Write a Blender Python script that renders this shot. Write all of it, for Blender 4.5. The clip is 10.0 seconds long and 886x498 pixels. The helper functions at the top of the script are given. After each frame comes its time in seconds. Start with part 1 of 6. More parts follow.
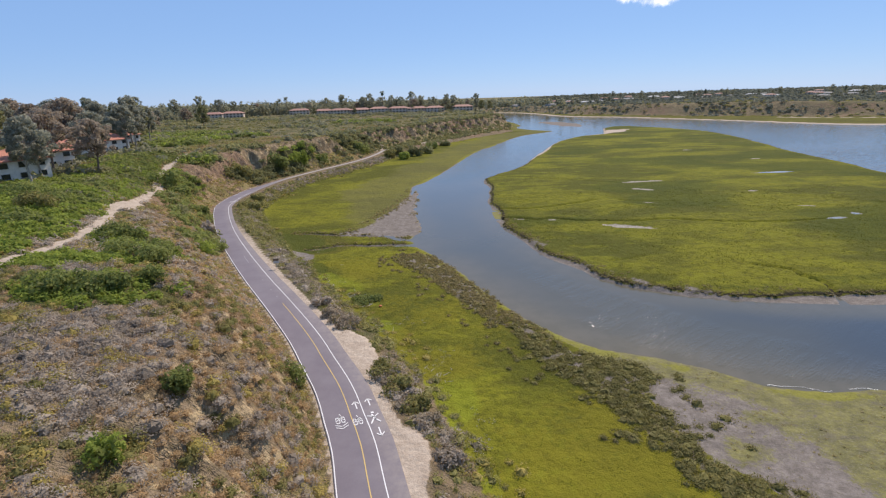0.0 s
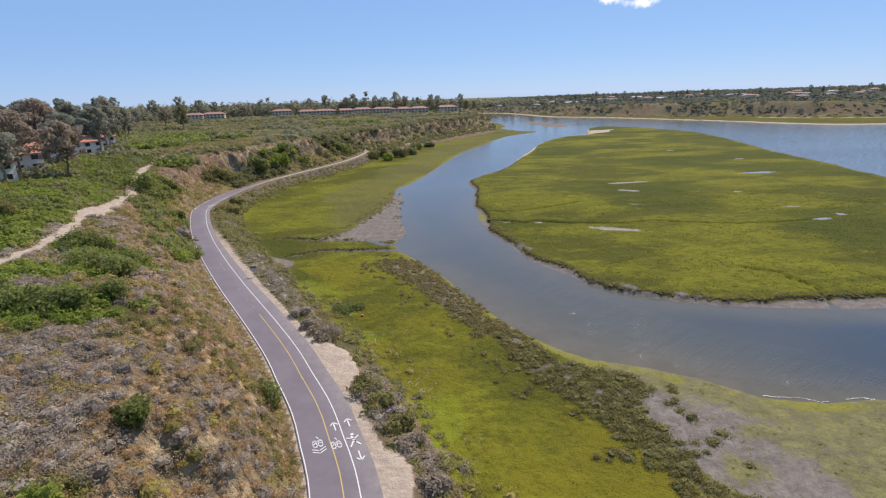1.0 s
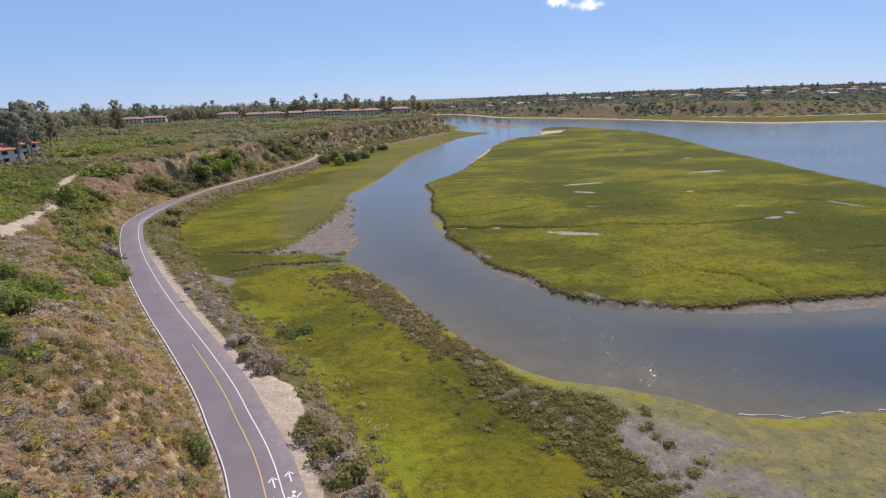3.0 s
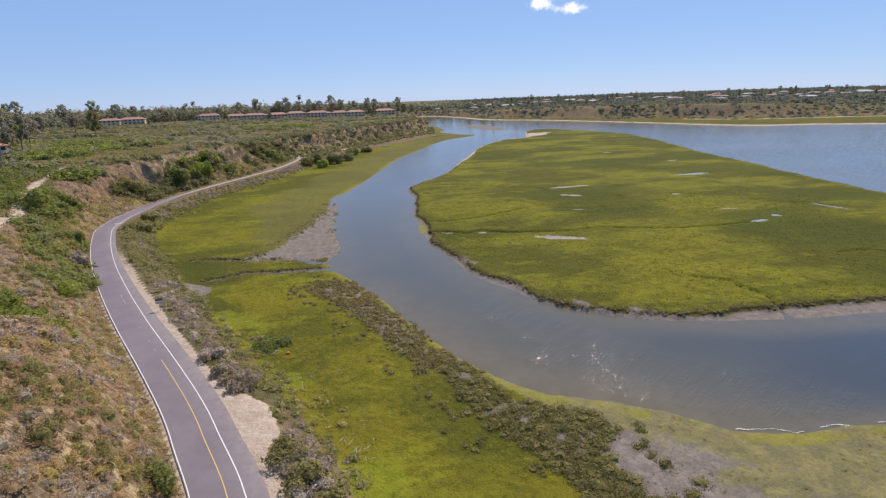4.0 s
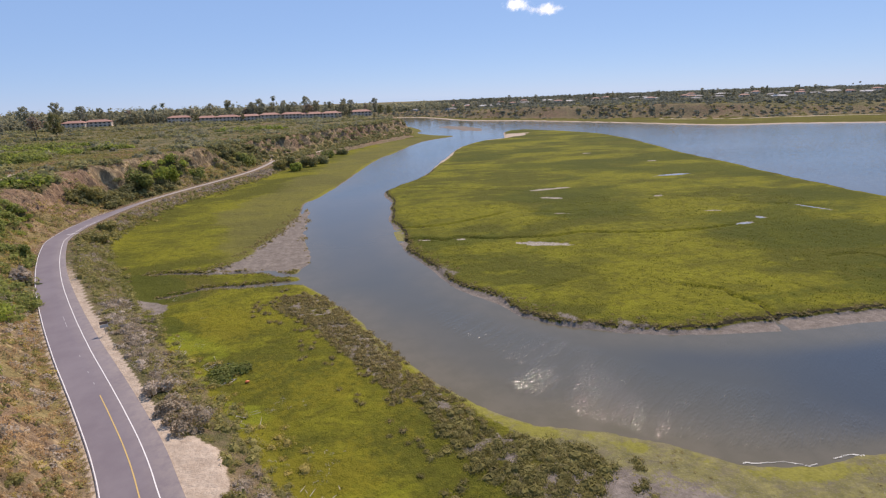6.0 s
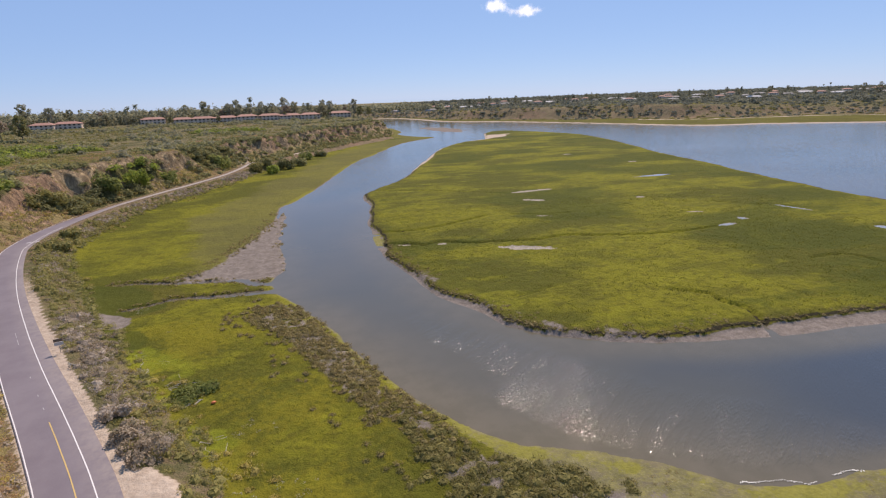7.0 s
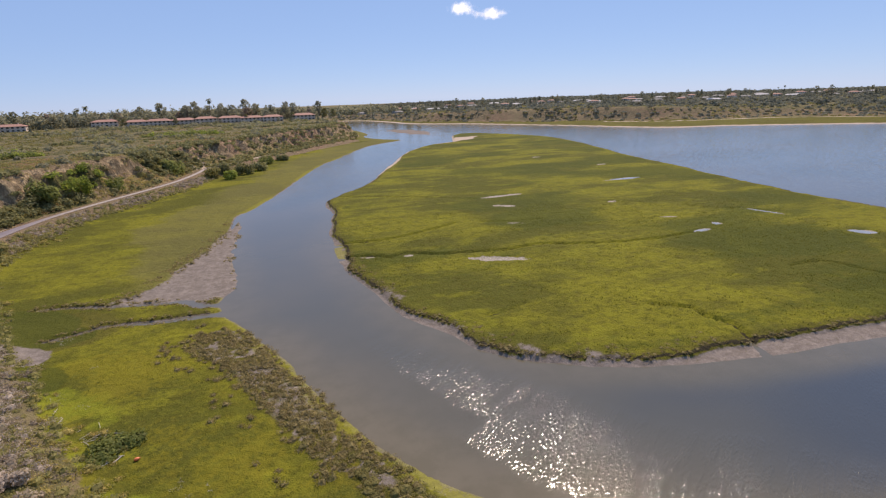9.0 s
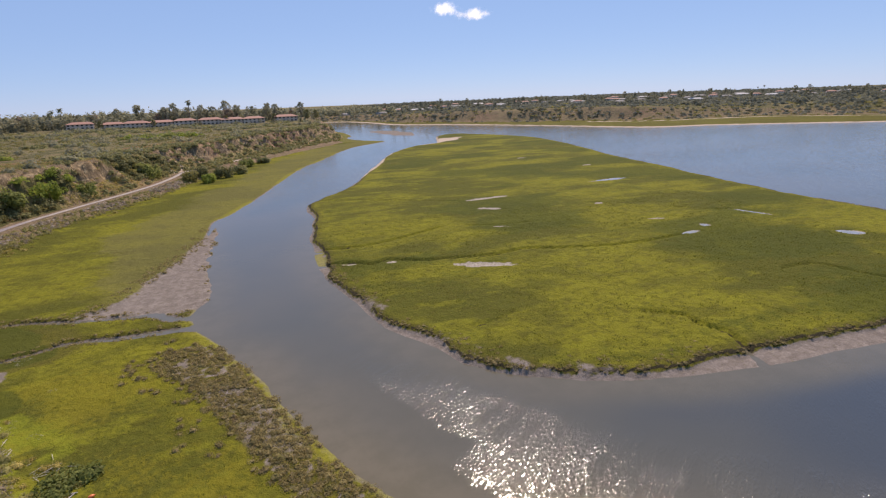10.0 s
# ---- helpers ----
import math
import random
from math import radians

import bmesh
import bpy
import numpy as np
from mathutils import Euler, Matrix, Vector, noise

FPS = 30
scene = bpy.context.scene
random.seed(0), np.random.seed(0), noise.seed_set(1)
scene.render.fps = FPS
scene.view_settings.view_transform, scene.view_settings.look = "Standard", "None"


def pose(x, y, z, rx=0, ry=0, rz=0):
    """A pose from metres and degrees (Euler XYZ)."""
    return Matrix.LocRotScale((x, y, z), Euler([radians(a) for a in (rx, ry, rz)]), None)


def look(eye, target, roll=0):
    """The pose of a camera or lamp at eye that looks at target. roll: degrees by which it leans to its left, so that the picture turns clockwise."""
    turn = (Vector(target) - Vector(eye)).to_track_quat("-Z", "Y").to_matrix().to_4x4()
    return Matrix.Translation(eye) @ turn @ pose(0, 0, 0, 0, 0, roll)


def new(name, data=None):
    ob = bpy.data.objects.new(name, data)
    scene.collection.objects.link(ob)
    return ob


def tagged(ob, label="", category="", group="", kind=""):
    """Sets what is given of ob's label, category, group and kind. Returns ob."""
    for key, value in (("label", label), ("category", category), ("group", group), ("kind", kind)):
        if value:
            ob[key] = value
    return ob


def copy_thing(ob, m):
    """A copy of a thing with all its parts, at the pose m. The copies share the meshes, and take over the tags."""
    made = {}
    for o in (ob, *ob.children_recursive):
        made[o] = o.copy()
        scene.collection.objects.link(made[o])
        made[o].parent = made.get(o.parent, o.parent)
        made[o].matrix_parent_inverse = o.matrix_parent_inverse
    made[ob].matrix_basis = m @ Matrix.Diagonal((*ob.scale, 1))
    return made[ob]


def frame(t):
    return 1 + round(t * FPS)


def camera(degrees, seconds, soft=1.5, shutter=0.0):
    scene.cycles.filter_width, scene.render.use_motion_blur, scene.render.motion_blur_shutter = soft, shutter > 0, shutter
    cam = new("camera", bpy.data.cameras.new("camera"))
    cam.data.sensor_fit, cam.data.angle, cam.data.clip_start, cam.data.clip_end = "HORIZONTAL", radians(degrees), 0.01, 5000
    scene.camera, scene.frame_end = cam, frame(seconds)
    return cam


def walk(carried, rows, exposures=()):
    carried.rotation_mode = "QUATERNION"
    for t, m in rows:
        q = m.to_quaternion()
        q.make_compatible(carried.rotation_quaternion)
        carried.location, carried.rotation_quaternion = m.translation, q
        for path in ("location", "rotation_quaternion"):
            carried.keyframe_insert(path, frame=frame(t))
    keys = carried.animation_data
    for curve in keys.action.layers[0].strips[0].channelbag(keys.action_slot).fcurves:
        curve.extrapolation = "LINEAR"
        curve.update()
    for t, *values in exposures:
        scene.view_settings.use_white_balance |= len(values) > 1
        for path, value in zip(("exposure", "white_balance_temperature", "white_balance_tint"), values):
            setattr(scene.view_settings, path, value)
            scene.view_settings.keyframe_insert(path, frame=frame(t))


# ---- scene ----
cam = camera(81.0, 10.0, 1.2)
PATH = [
    (0, (0.443, -0.044, 36.523), (0.45, 1.873, 35.952), -1.7),
    (0.5, (0.611, 1.657, 36.559), (0.639, 3.573, 35.987), -1.7),
    (1, (0.798, 3.363, 36.611), (0.86, 5.278, 36.04), -1.7),
    (1.5, (1.025, 5.024, 36.721), (1.137, 6.938, 36.15), -1.7),
    (2, (1.248, 6.713, 36.797), (1.397, 8.624, 36.225), -1.7),
    (2.5, (1.491, 8.412, 36.811), (1.679, 10.32, 36.242), -1.8),
    (2.7, (1.601, 9.081, 36.807), (1.804, 10.986, 36.235), -1.9),
    (4, (2.36, 13.39, 36.691), (2.641, 15.288, 36.124), -1.8),
    (4.5, (2.777, 15.113, 36.665), (3.067, 17.009, 36.097), -1.9),
    (5, (3.219, 16.814, 36.635), (3.522, 18.708, 36.068), -2.0),
    (5.5, (3.667, 18.511, 36.609), (3.994, 20.401, 36.042), -2.0),
    (7, (5.286, 23.939, 36.4), (5.711, 25.81, 35.835), -2.0),
    (7.5, (5.854, 25.888, 36.375), (6.314, 27.751, 35.81), -2.1),
    (8, (6.499, 27.904, 36.353), (6.989, 29.759, 35.787), -2.1),
    (8.5, (7.233, 29.96, 36.332), (7.749, 31.808, 35.768), -2.0),
    (9, (7.974, 32.043, 36.342), (8.513, 33.885, 35.78), -1.9),
    (9.5, (8.758, 34.02, 36.355), (9.322, 35.855, 35.794), -2.0),
    (10, (9.573, 35.912, 36.357), (10.164, 37.739, 35.795), -2.1),
]
walk(cam, [(t, look(eye, target, roll)) for t, eye, target, roll in PATH], [(0.0, 0.0, 6500, 15), (5.0, 0.0, 6800, 19), (10.0, 0.0, 7100, 23)])

# ---- world, sun ----
SUN_AZIMUTH, SUN_HEIGHT = 31.0, 48.0
world = bpy.data.worlds.new("sky")
scene.world = world
world.use_nodes = True
wn = world.node_tree.nodes
sky = wn.new("ShaderNodeTexSky")
sky.sky_type, sky.sun_disc = "NISHITA", False
sky.sun_elevation, sky.sun_rotation = radians(SUN_HEIGHT), radians(SUN_AZIMUTH)
sky.air_density, sky.dust_density, sky.ozone_density, sky.altitude = 0.75, 0.0, 2.2, 300
wn["Background"].inputs["Strength"].default_value = 0.09
# thin sea haze: the clear sky mixed with an even pale blue
haze = wn.new("ShaderNodeMix")
haze.data_type = "RGBA"
haze.inputs[0].default_value, haze.inputs[7].default_value = 0.65, (3.2, 5.9, 10.6, 1)
world.node_tree.links.new(sky.outputs["Color"], haze.inputs[6])
world.node_tree.links.new(haze.outputs[2], wn["Background"].inputs["Color"])
sun = new("sun", bpy.data.lights.new("sun", "SUN"))
sun.data.energy, sun.data.angle, sun.data.color = 5.4, radians(0.53), (1.0, 0.905, 0.755)
_a, _e = radians(SUN_AZIMUTH), radians(SUN_HEIGHT)
sun.matrix_world = look((0, 0, 400), (-math.sin(_a) * math.cos(_e), -math.cos(_a) * math.cos(_e), 400 - math.sin(_e)))


# ---- tools ----
def ease(a, b, x):
    t = np.clip((x - a) / (b - a), 0, 1)
    return t * t * (3 - 2 * t)


def lattice(ix, iy, seed):
    h = (ix.astype(np.int64) * 374761393 + iy.astype(np.int64) * 668265263 + seed * 974634777) & 0xFFFFFFFF
    h = ((h ^ (h >> 13)) * 1274126177) & 0xFFFFFFFF
    return ((h ^ (h >> 16)) & 0xFFFF) / 32767.5 - 1


def rough(x, y, size, seed=0, octaves=3):
    """Smooth random relief between about -1 and 1 whose largest bumps are size metres wide."""
    x, y = np.asarray(x, float) / size, np.asarray(y, float) / size
    total, gain = 0, 0.6
    for k in range(octaves):
        ix, iy = np.floor(x), np.floor(y)
        fx, fy = x - ix, y - iy
        fx, fy = fx * fx * (3 - 2 * fx), fy * fy * (3 - 2 * fy)
        n = [lattice(ix + a, iy + b, seed + 17 * k) for b in (0, 1) for a in (0, 1)]
        total = total + gain * ((n[0] * (1 - fx) + n[1] * fx) * (1 - fy) + (n[2] * (1 - fx) + n[3] * fx) * fy)
        x, y, gain = x * 2.03 + 5.1, y * 2.03 + 1.7, gain * 0.5
    return total


def spline(points, step, closed=False):
    """A smooth line through the points, with a point about every step metres (fewer on very long spans)."""
    p = np.array(points, float)
    n, out = len(p), []
    for i in range(n if closed else n - 1):
        a, b, c, d = (p[(i + k) % n] if closed else p[min(max(i + k, 0), n - 1)] for k in (-1, 0, 1, 2))
        span = np.linalg.norm(c - b)
        a = b + (a - b) * min(1, 1.6 * span / max(np.linalg.norm(a - b), 1e-6))
        d = c + (d - c) * min(1, 1.6 * span / max(np.linalg.norm(d - c), 1e-6))
        m = 1 if span > 400 else max(1, int(round(span / step)))
        for t in np.arange(m) / m:
            out.append(b + (c - b) * t if m == 1 else 0.5 * (2 * b + (c - a) * t + (2 * a - 5 * b + 4 * c - d) * t * t + (3 * b - a - 3 * c + d) * t ** 3))
    if not closed:
        out.append(p[-1])
    return np.array(out)


def away(line, x, y, closed=False, reach=130.0):
    """Distance to a line (no more than reach), and how far along it (by point) the nearest place lies."""
    best, where = np.full(x.shape, reach * reach), np.zeros(x.shape)
    ends = np.concatenate([line, line[:1]]) if closed else line
    for k in range(0, len(ends) - 1, 10):
        some = ends[k:k + 11]
        lo, hi = some.min(0) - reach, some.max(0) + reach
        near = np.nonzero((x > lo[0]) & (x < hi[0]) & (y > lo[1]) & (y < hi[1]))[0]
        if not len(near):
            continue
        px, py, bd, bw = x[near], y[near], best[near], where[near]
        for i in range(len(some) - 1):
            a, e = some[i], some[i + 1] - some[i]
            t = np.clip(((px - a[0]) * e[0] + (py - a[1]) * e[1]) / max(e @ e, 1e-9), 0, 1)
            d = (px - a[0] - t * e[0]) ** 2 + (py - a[1] - t * e[1]) ** 2
            less = d < bd
            bd = np.where(less, d, bd)
            bw = np.where(less, k + i + t, bw)
        best[near], where[near] = bd, bw
    return np.sqrt(best), where


def inside(poly, x, y):
    odd = np.zeros(x.shape, bool)
    for i in range(len(poly)):
        (ax, ay), (bx, by) = poly[i - 1], poly[i]
        row = np.nonzero((ay > y) != (by > y))[0]
        if len(row):
            odd[row] ^= x[row] < (bx - ax) * (y[row] - ay) / (by - ay) + ax
    return odd


def within(poly, x, y, reach=130.0):
    """Distance to a closed outline (no more than reach), positive inside it."""
    d, _ = away(poly, x, y, True, reach)
    return np.where(inside(poly, x, y), d, -d)


def mesh_of(name, verts, faces, material, smooth=False):
    """A mesh from arrays of places and of faces (all with the same number of corners)."""
    verts, faces = np.asarray(verts, np.float32), np.asarray(faces, np.int32)
    me = bpy.data.meshes.new(name)
    me.vertices.add(len(verts))
    me.vertices.foreach_set("co", verts.ravel())
    me.loops.add(faces.size)
    me.loops.foreach_set("vertex_index", faces.ravel())
    me.polygons.add(len(faces))
    me.polygons.foreach_set("loop_start", np.arange(len(faces), dtype=np.int32) * faces.shape[1])
    me.polygons.foreach_set("use_smooth", np.full(len(faces), smooth))
    me.update(calc_edges=True)
    me.materials.append(material)
    return me


def attribute(me, name, values):
    me.attributes.new(name, "FLOAT", "POINT").data.foreach_set("value", np.asarray(values, np.float32).ravel())


def part(name, bm, material, parent=None, label=""):
    """One bmesh as a mesh object, under a thing or a part."""
    me = bpy.data.meshes.new(name)
    bm.to_mesh(me)
    bm.free()
    me.materials.append(material)
    ob = new(name, me)
    ob.parent = parent
    return tagged(ob, label) if label else ob


def box(bm, x0, y0, z0, x1, y1, z1, bevel=0.0):
    m = pose((x0 + x1) / 2, (y0 + y1) / 2, (z0 + z1) / 2) @ Matrix.Diagonal((x1 - x0, y1 - y0, z1 - z0, 1))
    made = bmesh.ops.create_cube(bm, size=1, matrix=m)["verts"]
    if bevel:
        edges = list({e for v in made for e in v.link_edges})
        bmesh.ops.bevel(bm, geom=edges, offset=bevel, segments=1, affect="EDGES")


def tube(bm, a, b, ra, rb, sides=6):
    a, b = Vector(a), Vector(b)
    d = b - a
    m = Matrix.Translation((a + b) / 2) @ d.to_track_quat("Z", "Y").to_matrix().to_4x4()
    bmesh.ops.create_cone(bm, cap_ends=True, segments=sides, radius1=ra, radius2=rb, depth=d.length, matrix=m)


# ---- materials ----
def material(name):
    m = bpy.data.materials.new(name)
    m.use_nodes = True
    t = m.node_tree
    return m, t, t.nodes["Principled BSDF"]


def node(t, kind, **values):
    n = t.nodes.new(kind)
    for key, value in values.items():
        n.inputs[key.replace("_", " ")].default_value = value
    return n


def noise_of(t, scale, detail=4.0, roughness=0.6, vector=None, stretch=None):
    n = node(t, "ShaderNodeTexNoise", Scale=scale, Detail=detail, Roughness=roughness)
    if vector is not None:
        if stretch:
            mp = node(t, "ShaderNodeMapping", Scale=stretch)
            t.links.new(vector, mp.inputs["Vector"])
            vector = mp.outputs["Vector"]
        t.links.new(vector, n.inputs["Vector"])
    return n.outputs["Fac"]


def step_of(t, value, low, high):
    n = node(t, "ShaderNodeMapRange", From_Min=low, From_Max=high)
    n.interpolation_type = "SMOOTHSTEP"
    t.links.new(value, n.inputs["Value"])
    return n.outputs["Result"]


def blend(t, fac, a, b, mode="MIX"):
    n = t.nodes.new("ShaderNodeMix")
    n.data_type, n.blend_type = "RGBA", mode
    for value, socket in ((fac, n.inputs[0]), (a, n.inputs[6]), (b, n.inputs[7])):
        if isinstance(value, (int, float)):
            socket.default_value = value
        elif isinstance(value, tuple):
            socket.default_value = (*value, 1)
        else:
            t.links.new(value, socket)
    return n.outputs[2]


def maths(t, how, a, b=0.0):
    n = t.nodes.new("ShaderNodeMath")
    n.operation = how
    for value, socket in ((a, n.inputs[0]), (b, n.inputs[1])):
        if isinstance(value, (int, float)):
            socket.default_value = value
        else:
            t.links.new(value, socket)
    return n.outputs[0]


def bump(t, shader, height, strength, distance):
    n = node(t, "ShaderNodeBump", Strength=strength, Distance=distance)
    t.links.new(height, n.inputs["Height"])
    t.links.new(n.outputs["Normal"], shader.inputs["Normal"])
    return n


def place(t):
    return t.nodes.new("ShaderNodeNewGeometry").outputs["Position"]


def value_of(t, name):
    n = t.nodes.new("ShaderNodeAttribute")
    n.attribute_name = name
    return n.outputs["Fac"]


def ragged(t, name, grain, reach=0.9):
    """A cover of the ground whose edge is frayed by the grain."""
    return step_of(t, maths(t, "ADD", value_of(t, name), maths(t, "MULTIPLY", maths(t, "SUBTRACT", grain, 0.5), reach)), 0.34, 0.66)


def ground_material():
    m, t, p = material("ground")
    at = place(t)
    # salt marsh: flat mats of pickleweed and cordgrass, yellow-green to olive
    wide = noise_of(t, 0.021, 5, 0.62, at, (1.0, 1.5, 1.0))
    patch = noise_of(t, 0.085, 5, 0.6, at, (0.8, 1.6, 1.0))
    mid = noise_of(t, 0.4, 5, 0.65, at, (1.0, 1.4, 1.0))
    fine = noise_of(t, 2.2, 4, 0.7, at)
    grain = noise_of(t, 0.8, 6, 0.72, at)
    marsh = blend(t, step_of(t, wide, 0.43, 0.57), (0.078, 0.081, 0.013), (0.158, 0.153, 0.015))
    marsh = blend(t, maths(t, "MULTIPLY", step_of(t, patch, 0.53, 0.64), 0.55), marsh, (0.200, 0.196, 0.017))
    marsh = blend(t, maths(t, "MULTIPLY", step_of(t, patch, 0.46, 0.34), 0.6), marsh, (0.075, 0.075, 0.013))
    marsh = blend(t, maths(t, "MULTIPLY", step_of(t, mid, 0.50, 0.34), 0.55), marsh, (0.074, 0.068, 0.012))
    marsh = blend(t, maths(t, "MULTIPLY", step_of(t, noise_of(t, 0.9, 5, 0.75, at), 0.52, 0.38), 0.5), marsh, (0.068, 0.065, 0.011))
    marsh = blend(t, maths(t, "MULTIPLY", step_of(t, fine, 0.52, 0.70), 0.3), marsh, (0.235, 0.215, 0.03))
    marsh = blend(t, maths(t, "MULTIPLY", ragged(t, "lush", grain, 1.2), 0.55), marsh, (0.190, 0.215, 0.018))
    marsh = blend(t, maths(t, "MULTIPLY", ragged(t, "faded", grain, 0.8), 0.62), marsh, blend(t, mid, (0.095, 0.088, 0.034), (0.165, 0.150, 0.048)))
    marsh = blend(t, maths(t, "MULTIPLY", ragged(t, "olive", grain, 1.2), 0.75), marsh, (0.084, 0.076, 0.017))
    marsh = blend(t, maths(t, "MULTIPLY", ragged(t, "russet", grain, 1.3), 0.62), marsh, (0.172, 0.150, 0.015))
    marsh = blend(t, maths(t, "MULTIPLY", step_of(t, maths(t, "ADD", value_of(t, "shadegreen"), maths(t, "MULTIPLY", maths(t, "SUBTRACT", maths(t, "ADD", mid, maths(t, "MULTIPLY", patch, 0.8)), 0.9), 1.7)), 0.22, 0.80), 0.74), marsh, (0.056, 0.066, 0.011))
    # thread-like creeks with dark muddy sides; the island bank's shadow is coloured in too
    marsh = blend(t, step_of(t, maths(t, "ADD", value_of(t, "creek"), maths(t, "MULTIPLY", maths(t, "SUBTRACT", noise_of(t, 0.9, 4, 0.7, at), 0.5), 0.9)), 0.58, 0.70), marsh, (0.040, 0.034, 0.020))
    # bluff soil: pale sandstone, dry grass, litter with thicket shade in its colour
    soil_a = noise_of(t, 0.35, 6, 0.65, at)
    soil_b = noise_of(t, 3.0, 5, 0.7, at)
    soil = blend(t, step_of(t, soil_a, 0.35, 0.65), (0.150, 0.112, 0.070), (0.270, 0.200, 0.130))
    soil = blend(t, maths(t, "MULTIPLY", step_of(t, soil_b, 0.46, 0.64), 0.7), soil, (0.140, 0.108, 0.052))
    # rain-cut ribs that run down the steep faces
    slope = t.nodes.new("ShaderNodeSeparateXYZ")
    t.links.new(t.nodes.new("ShaderNodeNewGeometry").outputs["Normal"], slope.inputs[0])
    steep = step_of(t, slope.outputs["Z"], 0.95, 0.78)
    streak = noise_of(t, 0.62, 5, 0.72, at, (1.0, 1.0, 0.10))
    soil = blend(t, maths(t, "MULTIPLY", steep, maths(t, "MULTIPLY", step_of(t, streak, 0.50, 0.62), 0.9)), soil, (0.450, 0.338, 0.195))
    soil = blend(t, maths(t, "MULTIPLY", steep, maths(t, "MULTIPLY", step_of(t, streak, 0.48, 0.36), 0.75)), soil, (0.130, 0.094, 0.060))
    top = blend(t, step_of(t, noise_of(t, 0.06, 5, 0.6, at), 0.40, 0.62), (0.104, 0.098, 0.045), (0.182, 0.150, 0.078))
    soil = blend(t, maths(t, "MULTIPLY", step_of(t, noise_of(t, 0.017, 4, 0.6, at), 0.50, 0.62), 0.5), soil, (0.255, 0.150, 0.105))
    soil = blend(t, ragged(t, "grassy", soil_a, 1.4), soil, top)
    soil = blend(t, maths(t, "MULTIPLY", ragged(t, "straw", grain, 1.3), 0.7), soil, blend(t, step_of(t, soil_b, 0.35, 0.65), (0.160, 0.140, 0.050), (0.270, 0.215, 0.090)))
    # litter under thickets, coloured dark for the shade in their gaps
    soil = blend(t, maths(t, "MULTIPLY", ragged(t, "litter", grain, 0.7), 0.9), soil, blend(t, soil_b, (0.045, 0.050, 0.018), (0.105, 0.100, 0.038)))
    soil = blend(t, ragged(t, "lawn", grain, 0.3), soil, blend(t, soil_a, (0.075, 0.130, 0.022), (0.120, 0.180, 0.035)))
    both = blend(t, ragged(t, "bluff", grain), marsh, soil)
    # mud: grey-brown, blotched, with yellow algae
    mud = blend(t, step_of(t, noise_of(t, 0.7, 6, 0.7, at), 0.35, 0.65), (0.150, 0.127, 0.110), (0.232, 0.198, 0.174))
    mud = blend(t, maths(t, "MULTIPLY", step_of(t, noise_of(t, 3.2, 5, 0.75, at), 0.54, 0.64), 0.6), mud, (0.12, 0.100, 0.082))
    algae = blend(t, step_of(t, noise_of(t, 0.5, 6, 0.7, at), 0.35, 0.7), (0.115, 0.112, 0.022), (0.225, 0.208, 0.048))
    mud = blend(t, maths(t, "MULTIPLY", ragged(t, "algae", noise_of(t, 0.7, 8, 0.85, at), 3.2), 0.72), mud, algae)
    mud = blend(t, maths(t, "MULTIPLY", step_of(t, noise_of(t, 1.7, 5, 0.7, at), 0.60, 0.68), 0.6), mud, (0.095, 0.090, 0.035))
    mud = blend(t, maths(t, "MULTIPLY", step_of(t, fine, 0.46, 0.60), 0.30), mud, (0.10, 0.088, 0.066))
    mud = blend(t, maths(t, "MULTIPLY", step_of(t, noise_of(t, 0.22, 6, 0.7, at, (1.0, 2.0, 1.0)), 0.50, 0.64), 0.5), mud, (0.125, 0.105, 0.088))
    mud = blend(t, maths(t, "MULTIPLY", step_of(t, noise_of(t, 5.0, 3, 0.7, at), 0.55, 0.68), 0.25), mud, (0.34, 0.31, 0.285))
    both = blend(t, ragged(t, "mud", noise_of(t, 1.3, 6, 0.75, at), 0.9), both, mud)
    both = blend(t, maths(t, "MULTIPLY", ragged(t, "fringe", noise_of(t, 0.8, 6, 0.75, at), 1.8), 0.62), both, blend(t, step_of(t, fine, 0.35, 0.65), (0.150, 0.145, 0.020), (0.235, 0.222, 0.030)))
    # pools: pale mud, with the sky they mirror put into the colour
    both = blend(t, step_of(t, maths(t, "ADD", value_of(t, "pool"), maths(t, "MULTIPLY", maths(t, "SUBTRACT", noise_of(t, 0.75, 6, 0.7, at), 0.5), 1.3)), 0.55, 0.66), both, blend(t, step_of(t, fine, 0.3, 0.7), (0.200, 0.172, 0.135), (0.400, 0.360, 0.310)))
    # trodden sand
    sand = blend(t, step_of(t, noise_of(t, 0.9, 6, 0.7, at), 0.3, 0.7), (0.330, 0.262, 0.202), (0.450, 0.370, 0.295))
    sand = blend(t, maths(t, "MULTIPLY", step_of(t, soil_b, 0.55, 0.75), 0.3), sand, (0.26, 0.18, 0.11))
    both = blend(t, ragged(t, "dirt", grain, 0.7), both, sand)
    t.links.new(both, p.inputs["Base Color"])
    p.inputs["Roughness"].default_value = 0.9
    p.inputs["Specular IOR Level"].default_value = 0.05
    tall = maths(t, "ADD", noise_of(t, 1.1, 5, 0.7, at), maths(t, "MULTIPLY", noise_of(t, 6.0, 3, 0.7, at), 0.35))
    tall = maths(t, "ADD", tall, maths(t, "MULTIPLY", noise_of(t, 0.33, 4, 0.6, at), 1.6))
    tall = maths(t, "ADD", tall, maths(t, "MULTIPLY", maths(t, "MULTIPLY", streak, value_of(t, "bluff")), 3.5))
    b = bump(t, p, tall, 0.8, 0.42)
    bare = maths(t, "MAXIMUM", value_of(t, "mud"), value_of(t, "dirt"))
